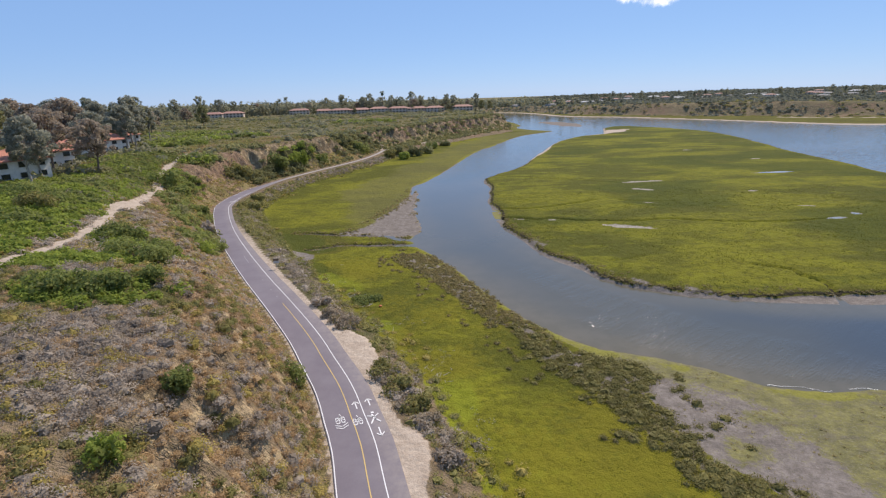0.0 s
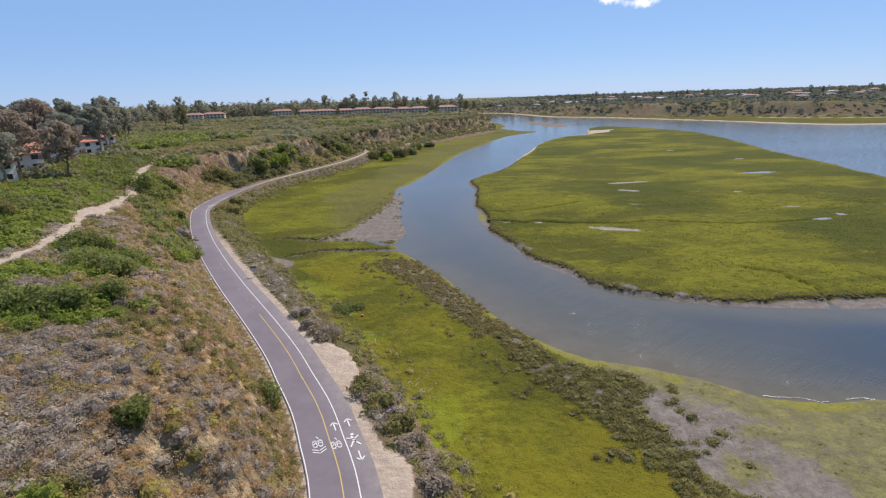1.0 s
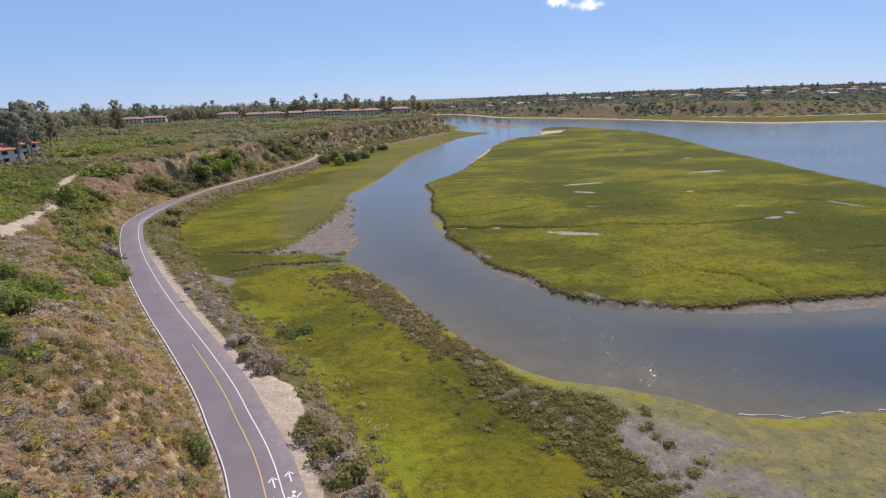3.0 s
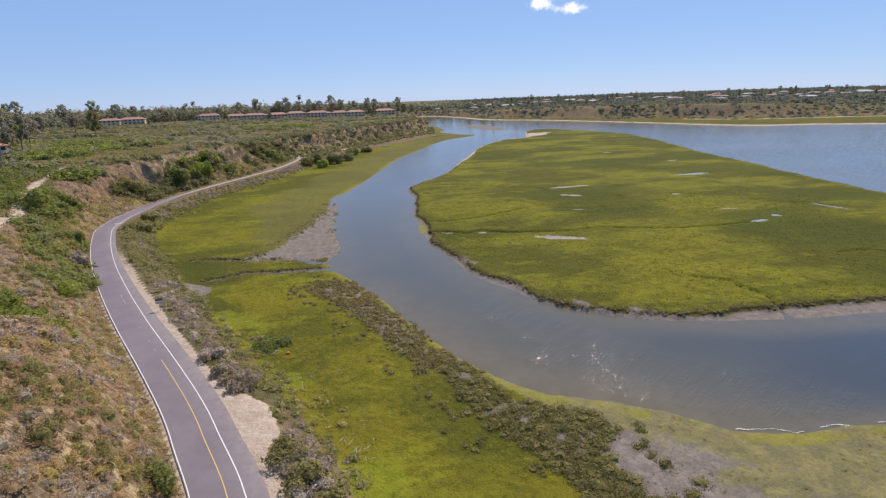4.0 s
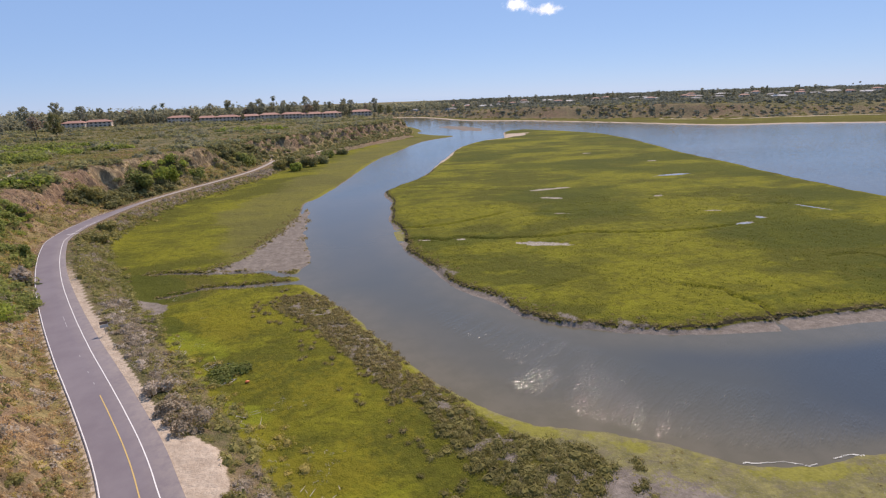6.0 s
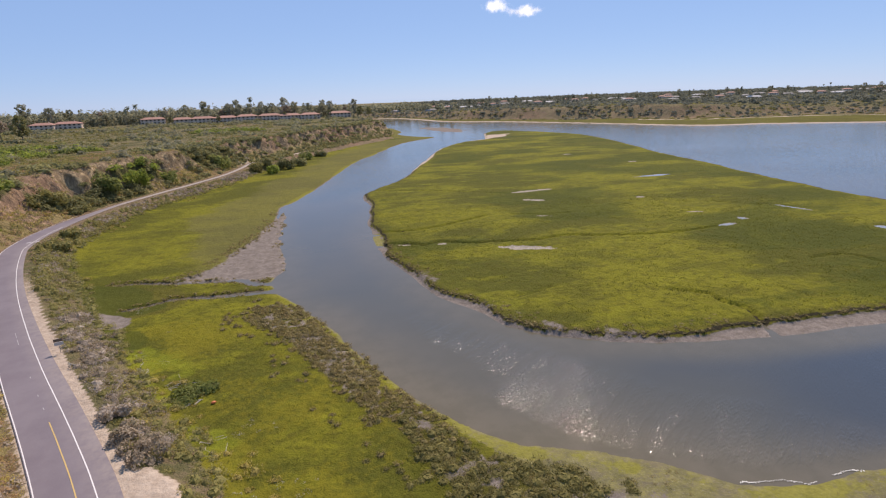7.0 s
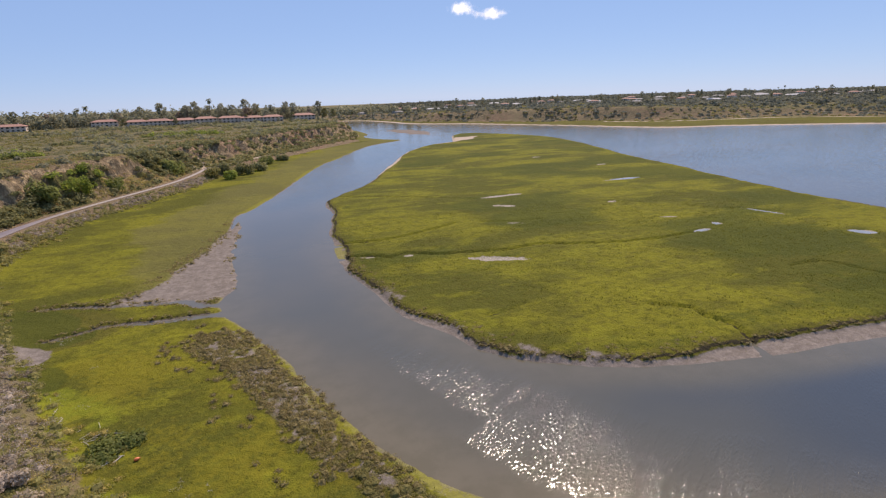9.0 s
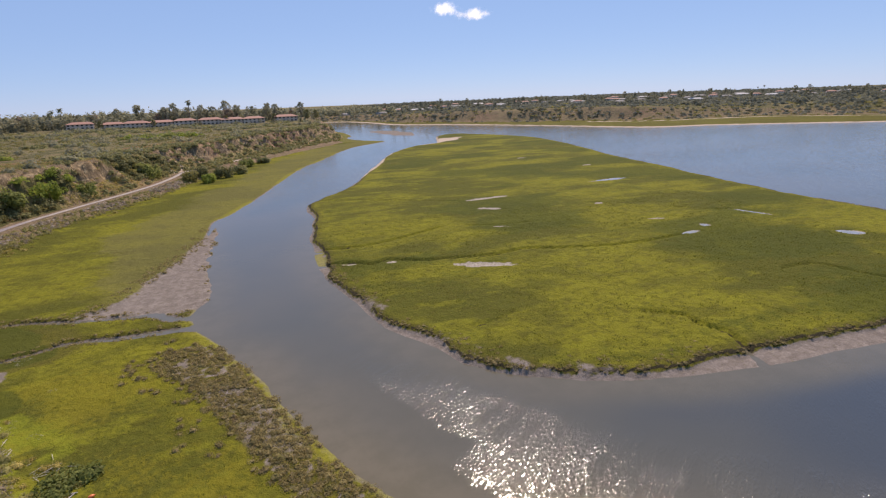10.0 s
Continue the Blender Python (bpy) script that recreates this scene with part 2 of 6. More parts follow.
    t.links.new(maths(t, "SUBTRACT", 0.8, maths(t, "MULTIPLY", bare, 0.40)), b.inputs["Strength"])
    return m


def water_material():
    m, t, p = material("bay_water")
    at = place(t)
    body = blend(t, step_of(t, noise_of(t, 0.018, 3, 0.5, at), 0.35, 0.65), (0.078, 0.080, 0.070), (0.100, 0.093, 0.074))
    # dark blue area: a darker sky's reflection put into the body colour
    body = blend(t, value_of(t, "deep"), body, (0.034, 0.048, 0.070))
    body = blend(t, value_of(t, "shallow"), body, blend(t, step_of(t, noise_of(t, 0.25, 5, 0.65, at), 0.35, 0.65), (0.116, 0.101, 0.067), (0.136, 0.117, 0.081)))
    t.links.new(body, p.inputs["Base Color"])
    p.inputs["Roughness"].default_value = 0.06
    p.inputs["IOR"].default_value = 1.333
    # small wind chop with crests across the breeze, long faint undulations elsewhere
    turned = node(t, "ShaderNodeMapping", Rotation=(0, 0, radians(-38)))
    t.links.new(at, turned.inputs["Vector"])
    at = turned.outputs["Vector"]
    chop = maths(t, "ADD", noise_of(t, 2.9, 2.0, 0.55, at, (0.55, 1.25, 1.0)), maths(t, "MULTIPLY", noise_of(t, 6.5, 1.0, 0.5, at, (0.6, 1.2, 1.0)), 0.22))
    swell = noise_of(t, 0.45, 2.0, 0.5, at, (0.6, 1.2, 1.0))
    gusts = step_of(t, noise_of(t, 0.42, 4, 0.6, at, (0.30, 1.7, 1.0)), 0.36, 0.60)
    wind = maths(t, "MULTIPLY", value_of(t, "wind"), maths(t, "ADD", maths(t, "MULTIPLY", gusts, 0.65), 0.35))
    ripple = maths(t, "ADD", maths(t, "MULTIPLY", chop, maths(t, "ADD", maths(t, "MULTIPLY", wind, 0.88), 0.014)), maths(t, "MULTIPLY", swell, 0.05))
    bump(t, p, ripple, 0.9, 0.14)
    return m


def asphalt_material():
    m, t, p = material("asphalt")
    at = place(t)
    c = blend(t, step_of(t, noise_of(t, 0.25, 5, 0.6, at), 0.3, 0.7), (0.150, 0.128, 0.146), (0.178, 0.155, 0.172))
    c = blend(t, maths(t, "MULTIPLY", step_of(t, noise_of(t, 9.0, 4, 0.8, at), 0.5, 0.75), 0.35), c, (0.26, 0.232, 0.245))
    c = blend(t, maths(t, "MULTIPLY", step_of(t, noise_of(t, 1.3, 6, 0.75, at), 0.58, 0.72), 0.3), c, (0.16, 0.145, 0.15))
    dust = maths(t, "MULTIPLY", value_of(t, "dust"), step_of(t, noise_of(t, 1.2, 5, 0.7, at), 0.2, 0.7))
    c = blend(t, dust, c, (0.40, 0.345, 0.285))
    t.links.new(c, p.inputs["Base Color"])
    p.inputs["Roughness"].default_value = 0.85
    p.inputs["Specular IOR Level"].default_value = 0.25
    bump(t, p, noise_of(t, 30, 3, 0.7, at), 0.4, 0.01)
    return m


def paint_material(name, colour):
    m, t, p = material(name)
    at = place(t)
    c = blend(t, step_of(t, noise_of(t, 7, 5, 0.75, at), 0.52, 0.72), colour, tuple(0.55 * v + 0.08 for v in colour))
    t.links.new(c, p.inputs["Base Color"])
    p.inputs["Roughness"].default_value = 0.7
    return m


def leaf_material(name, dark, light, odd=None, through_light=0.25):
    m, t, p = material(name)
    at = place(t)
    alone = t.nodes.new("ShaderNodeNewGeometry").outputs["Random Per Island"]
    each = t.nodes.new("ShaderNodeObjectInfo").outputs["Random"]
    f = maths(t, "ADD", maths(t, "MULTIPLY", alone, 0.28), maths(t, "MULTIPLY", noise_of(t, 0.55, 4, 0.65, at), 0.95))
    f = maths(t, "ADD", f, maths(t, "MULTIPLY", maths(t, "SUBTRACT", each, 0.5), 0.25))
    c = blend(t, step_of(t, f, 0.25, 0.95), dark, light)
    if odd:
        c = blend(t, maths(t, "MULTIPLY", step_of(t, noise_of(t, 0.8, 3, 0.6, at), 0.55, 0.68), 0.75), c, odd)
    t.links.new(c, p.inputs["Base Color"])
    p.inputs["Roughness"].default_value = 0.75
    p.inputs["Specular IOR Level"].default_value = 0.2
    thin = node(t, "ShaderNodeBsdfTranslucent")
    t.links.new(c, thin.inputs["Color"])
    mix = node(t, "ShaderNodeMixShader", Fac=through_light)
    t.links.new(p.outputs[0], mix.inputs[1])
    t.links.new(thin.outputs[0], mix.inputs[2])
    t.links.new(mix.outputs[0], t.nodes["Material Output"].inputs["Surface"])
    return m


def plain_material(name, a, b, scale=1.5, roughness=0.8, metallic=0.0, height=0.0):
    m, t, p = material(name)
    at = t.nodes.new("ShaderNodeTexCoord").outputs["Object"]
    f = noise_of(t, scale, 5, 0.65, at)
    t.links.new(blend(t, step_of(t, f, 0.3, 0.7), a, b), p.inputs["Base Color"])
    p.inputs["Roughness"].default_value, p.inputs["Metallic"].default_value = roughness, metallic
    if height:
        bump(t, p, noise_of(t, scale * 4, 4, 0.7, at), 0.6, height)
    return m


def roof_material(name, a, b):
    m, t, p = material(name)
    at = t.nodes.new("ShaderNodeTexCoord").outputs["Object"]
    rows = node(t, "ShaderNodeTexWave", Scale=1.6, Distortion=0.6, Detail=2.0)
    rows.bands_direction = "Z"
    t.links.new(at, rows.inputs["Vector"])
    c = blend(t, step_of(t, noise_of(t, 1.2, 5, 0.7, at), 0.3, 0.7), a, b)
    c = blend(t, maths(t, "MULTIPLY", rows.outputs["Fac"], 0.3), c, tuple(v * 0.6 for v in a))
    t.links.new(c, p.inputs["Base Color"])
    p.inputs["Roughness"].default_value = 0.85
    bump(t, p, rows.outputs["Fac"], 0.5, 0.05)
    return m


def glass_material():
    m, t, p = material("window_glass")
    p.inputs["Base Color"].default_value = (0.02, 0.025, 0.03, 1)
    p.inputs["Roughness"].default_value = 0.06
    p.inputs["Specular IOR Level"].default_value = 0.6
    return m


def cloud_material():
    m, t, p = material("cloud_vapour")
    at = t.nodes.new("ShaderNodeTexCoord").outputs["Object"]
    thin = node(t, "ShaderNodeBsdfTranslucent", Color=(0.97, 0.97, 0.97, 1))
    clear = node(t, "ShaderNodeBsdfTransparent")
    body = maths(t, "MULTIPLY", value_of(t, "body"), 1.0)
    puff = maths(t, "ADD", body, maths(t, "MULTIPLY", maths(t, "SUBTRACT", noise_of(t, 0.016, 6, 0.62, at), 0.5), 1.5))
    soft = node(t, "ShaderNodeMixShader")
    t.links.new(step_of(t, puff, 0.32, 1.2), soft.inputs[0])
    t.links.new(clear.outputs[0], soft.inputs[1])
    t.links.new(thin.outputs[0], soft.inputs[2])
    t.links.new(soft.outputs[0], t.nodes["Material Output"].inputs["Surface"])
    return m


GROUND, WATER, ASPHALT = ground_material(), water_material(), asphalt_material()
WHITE_PAINT, YELLOW_PAINT = paint_material("white_paint", (0.66, 0.64, 0.63)), paint_material("yellow_paint", (0.52, 0.36, 0.12))
SAGE = leaf_material("grey_sage_leaves", (0.260, 0.212, 0.164), (0.535, 0.448, 0.358), (0.33, 0.26, 0.15), 0.4)
OLIVE = leaf_material("olive_leaves", (0.165, 0.155, 0.050), (0.350, 0.315, 0.110), (0.34, 0.27, 0.11), 0.45)
DRY = leaf_material("dry_twigs", (0.300, 0.200, 0.100), (0.560, 0.385, 0.205), (0.33, 0.255, 0.20), 0.45)
GOLD = leaf_material("yellow_brush", (0.300, 0.235, 0.060), (0.520, 0.415, 0.130), (0.24, 0.22, 0.07), 0.4)
GREY_GREEN = leaf_material("hazy_green_leaves", (0.150, 0.150, 0.062), (0.340, 0.325, 0.140), (0.22, 0.185, 0.10), 0.45)
GREEN = leaf_material("green_leaves", (0.115, 0.140, 0.036), (0.305, 0.330, 0.095), (0.15, 0.15, 0.055), 0.5)
BRIGHT = leaf_material("fresh_leaves", (0.145, 0.190, 0.030), (0.370, 0.425, 0.080), (0.20, 0.21, 0.055), 0.55)
MARSH = leaf_material("marsh_shoots", (0.098, 0.102, 0.016), (0.222, 0.220, 0.026), (0.088, 0.090, 0.018), 0.35)
TUSSOCK = leaf_material("tussock_shoots", (0.185, 0.148, 0.062), (0.365, 0.295, 0.120), (0.24, 0.18, 0.10), 0.45)
GUM = leaf_material("gum_leaves", (0.190, 0.196, 0.148), (0.455, 0.445, 0.340), (0.32, 0.28, 0.205), 0.58)
RUST = leaf_material("reddish_gum_leaves", (0.245, 0.198, 0.152), (0.465, 0.378, 0.288), (0.30, 0.285, 0.20), 0.58)
PINE = leaf_material("dark_needles", (0.145, 0.156, 0.100), (0.345, 0.345, 0.225), None, 0.55)
# gum leaves for the skyline, lightened in colour to stand for haze
PALE_GUM = leaf_material("haze_paled_gum_leaves", (0.205, 0.212, 0.150), (0.430, 0.425, 0.310), (0.32, 0.28, 0.21), 0.6)
TWIG = leaf_material("grey_brown_twigs", (0.230, 0.182, 0.125), (0.440, 0.360, 0.262), (0.28, 0.25, 0.14), 0.4)
CUSHION = leaf_material("cushion_shoots", (0.135, 0.120, 0.040), (0.285, 0.250, 0.080), (0.22, 0.18, 0.08), 0.4)
RIDGE_LEAF = leaf_material("dark_ridge_leaves", (0.105, 0.118, 0.086), (0.275, 0.280, 0.210), (0.20, 0.165, 0.13), 0.45)
# far foliage: distance haze put into the leaf colour as grey
FAR_LEAF = leaf_material("haze_greyed_leaves", (0.185, 0.184, 0.115), (0.395, 0.380, 0.240), (0.28, 0.235, 0.155), 0.52)
BARK = plain_material("bark", (0.085, 0.062, 0.048), (0.20, 0.155, 0.12), 3, 0.9, 0, 0.02)
PALE_BARK = plain_material("pale_bark", (0.24, 0.20, 0.16), (0.42, 0.37, 0.31), 3, 0.85, 0, 0.01)
STUCCO = plain_material("cream_stucco", (0.66, 0.60, 0.52), (0.76, 0.70, 0.62), 1.2, 0.9, 0, 0.01)
STUCCO_GREY = plain_material("grey_stucco", (0.42, 0.40, 0.38), (0.55, 0.53, 0.50), 1.2, 0.9, 0, 0.01)
STUCCO_TAN = plain_material("tan_stucco", (0.50, 0.40, 0.32), (0.62, 0.52, 0.43), 1.2, 0.9, 0, 0.01)
TIMBER = plain_material("brown_timber", (0.12, 0.08, 0.055), (0.20, 0.14, 0.10), 4, 0.8)
TILE_RED = roof_material("red_clay_tile", (0.36, 0.125, 0.075), (0.50, 0.215, 0.14))
TILE_BROWN = roof_material("faded_clay_tile", (0.33, 0.165, 0.120), (0.45, 0.25, 0.19))
SHINGLE = roof_material("grey_shingle", (0.20, 0.185, 0.175), (0.34, 0.32, 0.30))
ROOF_WHITE = roof_material("white_roof", (0.46, 0.44, 0.42), (0.58, 0.56, 0.54))
GLASS = glass_material()
CLOUD = cloud_material()
STEEL = plain_material("galvanised_steel", (0.32, 0.32, 0.33), (0.42, 0.42, 0.43), 6, 0.45, 0.8)
WOOD = plain_material("bleached_driftwood", (0.33, 0.29, 0.23), (0.50, 0.46, 0.39), 5, 0.9, 0, 0.01)

# ---- plan of the bay: outlines in metres ----
FAR = 4500
WATER_LEVEL = -0.3
LEFT_LAND = spline([(FAR, -FAR), (400, -120), (130, 26), (92, 47), (70, 54), (56, 56), (48, 56.3), (41.6, 58), (36.4, 61.7), (30.5, 66.2), (24, 69), (17.9, 75.5),
                    (11.6, 86.6), (5.8, 102.5), (-2, 119.8), (-5.5, 126), (-7.5, 133), (-6.5, 138), (-5.7, 147), (-7.3, 162), (-10.3, 191), (-10.3, 215), (-4.6, 229.7),
                    (5, 263), (24, 339), (40, 380), (74, 462), (110.5, 508), (97, 528), (86, 570), (96, 610), (92, 700), (60, 800), (-100, 960), (-FAR, 1500), (-FAR, -FAR)], 5, True)
ISLAND = spline([(20.7, 229.7), (20.6, 206), (17.8, 182), (17.2, 169.4), (16.8, 155.8), (17.9, 143.9), (20.3, 133.2), (23.4, 117.7), (26.1, 110.4), (30.1, 104.3), (32.2, 99), (35.8, 94.8),
                 (39.7, 91.7), (45.5, 88.1), (52.7, 85.4), (60.5, 83.4), (69.8, 82.0), (81.8, 81.2), (95, 80.6), (115, 83), (140, 92), (165, 108), (178, 130), (179, 160), (185, 206),
                 (193, 245), (202, 300), (212, 340), (224, 395), (229, 455), (212, 510), (188, 548), (166, 524), (152, 484), (141, 452), (118, 436), (89, 391), (71.4, 345), (57.7, 309), (41.7, 265)], 5, True)
FAR_LAND = spline([(134, 1006), (165, 925), (189, 800), (250, 723), (294, 640), (328, 570), (373, 480), (429, 458), (493, 420), (556, 378), (650, 330), (900, 200),
                   (1500, -100), (FAR, -500), (FAR, FAR), (-FAR, FAR), (-FAR, 1600), (-100, 1075), (60, 1035)], 12, True)
FAR_BLUFF = spline([(60, 1060), (120, 1040), (180, 950), (205, 830), (262, 770), (318, 690), (379, 643), (452, 570), (590, 530), (666, 444), (900, 330), (1500, 60),
                    (FAR, -300), (FAR, FAR), (-FAR, FAR), (-FAR, 1700), (-100, 1110)], 12, True)
# the left edge line of the road, from which road and bluff foot follow
EDGE = spline([(1.0, -110), (0.9, -60), (-0.2, -20), (-2.4, 8), (-6.0, 25), (-9.4, 37.6), (-11.0, 43.7), (-12.7, 48.4), (-15.0, 54.5), (-18.5, 61.6), (-22.2, 69), (-28.9, 80.6),
               (-38.6, 96.8), (-47.8, 113), (-57.3, 130.8), (-65.3, 147.6), (-71.7, 163), (-74.6, 172), (-76.0, 185), (-75.6, 196), (-74.7, 206), (-70.5, 229), (-62, 253),
               (-53, 275), (-44.7, 299), (-40, 324), (-37.5, 344), (-30, 362), (-17, 380), (-7, 402), (19, 447), (60, 512)], 2.0)


def beside(line, offset):
    d = np.gradient(line, axis=0)
    d /= np.linalg.norm(d, axis=1)[:, None]
    return line + np.stack([d[:, 1], -d[:, 0]], -1) * offset


ROAD = beside(EDGE, 3.19)
BLUFF = np.concatenate([[(-1, -400)], beside(EDGE, -0.55)[::2], spline([(66, 530), (78, 550), (82, 600), (80, 690), (50, 780), (-110, 930)], 8), [(-FAR, 1450), (-FAR, -400)]])
TRAIL = spline([(-44, -20), (-49, 20), (-53, 52), (-57, 64.8), (-57.9, 72), (-58.1, 77.2), (-59.8, 86.1), (-63.4, 96.3), (-71.4, 114.9), (-75.9, 133.6), (-94.2, 179.5), (-99.6, 196.8), (-105.6, 220.8)], 3)
MUDFLAT = spline([(-27, 140.6), (-23.3, 144.4), (-20.2, 151.2), (-17.6, 162.2), (-14.2, 174), (-11.3, 190.6), (-9.6, 207), (-8.6, 208), (-7.6, 190), (-7.2, 173), (-7.7, 157), (-5.4, 152), (-4.3, 144), (-5.2, 137.4), (-8.4, 134.6), (-16.8, 137.6)], 4, True)
SHORE_MUD = spline([(11, 84), (19, 71), (23.5, 61.5), (25.5, 52), (29, 43), (33, 36), (39, 26), (60, 0), (150, -10), (150, 30), (70, 60), (48, 60), (36, 65), (26, 71), (16, 81)], 4, True)
TUSSOCK_BAND = spline([(-5, 121), (-0.8, 117), (5.8, 101.7), (11.2, 88.1), (15.6, 77.4), (18.5, 69.8), (23, 66), (27.7, 64), (28.4, 59.9), (26, 57), (26.9, 52), (28.9, 48.5), (28, 44), (30.5, 40), (36, 33), (31, 29), (26, 36), (23.9, 43.5), (20.9, 49.5), (19.2, 54.7), (17.0, 59.5), (14.2, 63), (10.4, 73.9), (4.2, 85), (-4, 102.8), (-11, 115)], 4, True)
LEFT_CREEK = spline([(-3, 126.5), (-8.5, 127.6), (-15.1, 127.4), (-21.4, 128.2), (-26.3, 128.4), (-28.6, 126.6), (-33, 125)], 2)
LEFT_CREEK_B = spline([(-6, 132.6), (-9.6, 132.6), (-13.6, 136), (-18.8, 137.3), (-26.8, 138.6), (-35.7, 141.2), (-40, 141.5)], 2)
ISLAND_CREEKS = [spline(c, 3) for c in (
    [(15, 165.8), (18, 164.9), (26, 164.3), (32.1, 164.7), (40.7, 168.1), (48.4, 171.8), (53.6, 174.7)],
    [(21, 236), (28, 233.4), (42, 226.4), (55.6, 218.4), (72, 207.8)],
    [(16, 153.5), (20.6, 151.9), (25.3, 151.4), (28.8, 148), (32.7, 150.3), (40.7, 145.9), (48.8, 144.5), (57, 143.1), (65.5, 145), (71.8, 142.2), (85.5, 138.6), (98, 138), (109, 139.6)],
    [(61, 172.9), (68.9, 170.1), (79.2, 168.6)],
    [(69.3, 80), (69.7, 81.6), (71.3, 86.4), (72.8, 91), (72.4, 92.8), (71.2, 95.1), (71.6, 98.8), (66, 103)],
    [(130, 88), (124, 93), (117.7, 99.2), (116.2, 105.5), (113.9, 109.8), (106.1, 109.7)],
    [(37.4, 108.1), (42, 109), (46.4, 111.4)],
    [(145.6, 145.3), (141.7, 155.9), (135, 160), (128, 168)])]
# the belt of the channel that the breeze ruffles
WIND = spline([(13, 112), (16.2, 104.5), (18.8, 95.6), (21.6, 90.5), (24.0, 86), (26.4, 82.4), (26.0, 80.6), (22.6, 80.2), (23.4, 77.8), (24.8, 74.8), (27, 72.1), (30, 68.2), (35, 64), (48, 58), (62, 58), (56, 68), (48, 73), (42, 80), (37, 86.5), (31.5, 94), (25, 102.5), (18.5, 111)], 3, True)
# still pools on the island: middle, half length, half width
POOLS = ((83, 208.5, 9, 2.4, 6), (76.7, 191.5, 4.8, 2.2, -32), (144.5, 221.8, 8.5, 2.4, 2), (149.5, 313.5, 3.2, 2.6, 0), (163.7, 266.7, 3, 2, 0), (112.4, 182.2, 2, 2, 0), (114, 155.9, 3.6, 1.2, -20),
         (69.5, 167.5, 3.4, 0.9, -20), (111, 139.7, 3.4, 1.2, 5), (119.9, 144.3, 1.7, 2.1, 0), (143.5, 150.5, 6.2, 1.1, -70), (145.2, 123, 3.2, 2.6, -50), (52.4, 137, 6.8, 2.5, -22), (33, 147.6, 1.6, 1.0, 0), (24, 149.8, 2.4, 0.9, -20))
# those that hold water
WET_POOLS = (2, 8, 9, 10, 11)
# bare sand beside the road: middle, half length along y, half width
LAYBYS = ((-12.0, 66.0, 6.6, 2.9, 25.0), (-3.2, 43.4, 4.6, 2.0, 14.0))


def oval(x, y, mx, my, a, b, turn=0.0):
    c, s = math.cos(radians(turn)), math.sin(radians(turn))
    u, v = (x - mx) * c + (y - my) * s, -(x - mx) * s + (y - my) * c
    return np.sqrt((u / a) ** 2 + (v / b) ** 2)


# where thickets grow
LUSH_SPOTS = ((-38, 53, 9, 6), (-50, 66, 11, 5), (-49, 84, 11, 6), (-72, 92, 7, 14), (-84, 98, 12, 18), (-100, 140, 12, 10), (-96, 172, 16, 16))


def green_spot(x, y):
    g = np.zeros_like(x)
    for mx, my, a, b in LUSH_SPOTS:
        g = np.maximum(g, ease(1.25, 0.7, oval(x, y, mx, my, a, b) + 0.3 * rough(x, y, 5, 81, 3)))
    return g


GULLY_SPOTS = ((-88, 174, 6, 9), (-82, 160, 5, 9), (-75, 147, 5, 8), (-66, 133, 4, 7), (-59, 122, 4, 6), (-53, 110, 3.5, 6), (-70, 152, 3, 8), (-64, 148, 2.5, 9))


def gully_spot(x, y):
    g = np.zeros_like(x)
    for mx, my, a, b in GULLY_SPOTS:
        g = np.maximum(g, ease(1.3, 0.7, oval(x, y, mx, my, a, b, 20) + 0.35 * rough(x, y, 5, 89, 3)))
    return g


def behind_trail(x, y):
    d, _ = away(TRAIL, x, y, False, 60.0)
    return ease(2.0, 3.5, d) * ease(27, 20, d) * inside(np.concatenate([TRAIL, [(-300, 240), (-300, -20)]]), x, y) * ease(300, 230, y)


FOOT_SPOTS = ((-80, 216, 5, 8), (-75.5, 228, 5, 8), (-71, 240, 5, 8), (-67, 250, 4, 6), (-53, 312, 5, 14), (-47, 328, 4, 10), (-44, 344, 5, 10))
BRIGHT_SPOTS = ((-70.5, 256, 3.5, 7), (-68, 267, 3.5, 7), (-63, 271, 3, 6))


def spotted(spots):
    def chance(x, y):
        g = np.zeros_like(x)
        for mx, my, a, b in spots:
            g = np.maximum(g, ease(1.25, 0.75, oval(x, y, mx, my, a, b, -20) + 0.35 * rough(x, y, 5, 90, 3)))
        return g
    return chance


on_foot, on_bright = spotted(FOOT_SPOTS), spotted(BRIGHT_SPOTS)


FAR_SPOTS = ((-128, 262, 14, 16), (-148, 308, 24, 22), (-178, 372, 34, 22), (-118, 338, 12, 10), (-95, 204, 7, 10), (-215, 560, 60, 14), (-60, 476, 22, 10), (-110, 600, 70, 12))


def far_green(x, y):
    g = np.zeros_like(x)
    for mx, my, a, b in FAR_SPOTS:
        g = np.maximum(g, ease(1.25, 0.7, oval(x, y, mx, my, a, b) + 0.45 * rough(x, y, 14, 88, 3)))
    return g


def beach_width(x, y, edge):
    south = ease(50, 68, x) * (3.3 + 0.9 * edge) * ease(140, 100, y) + 1.6 * ease(4.5, 2, np.abs(x - 28.5)) * ease(118, 108, y)
    return south + 0.35 + 1.3 * np.clip(rough(x, y, 10, 79, 3), 0, 1) + 1.3 * ease(40, 22, x) * ease(14, 7, np.abs(y - 158))


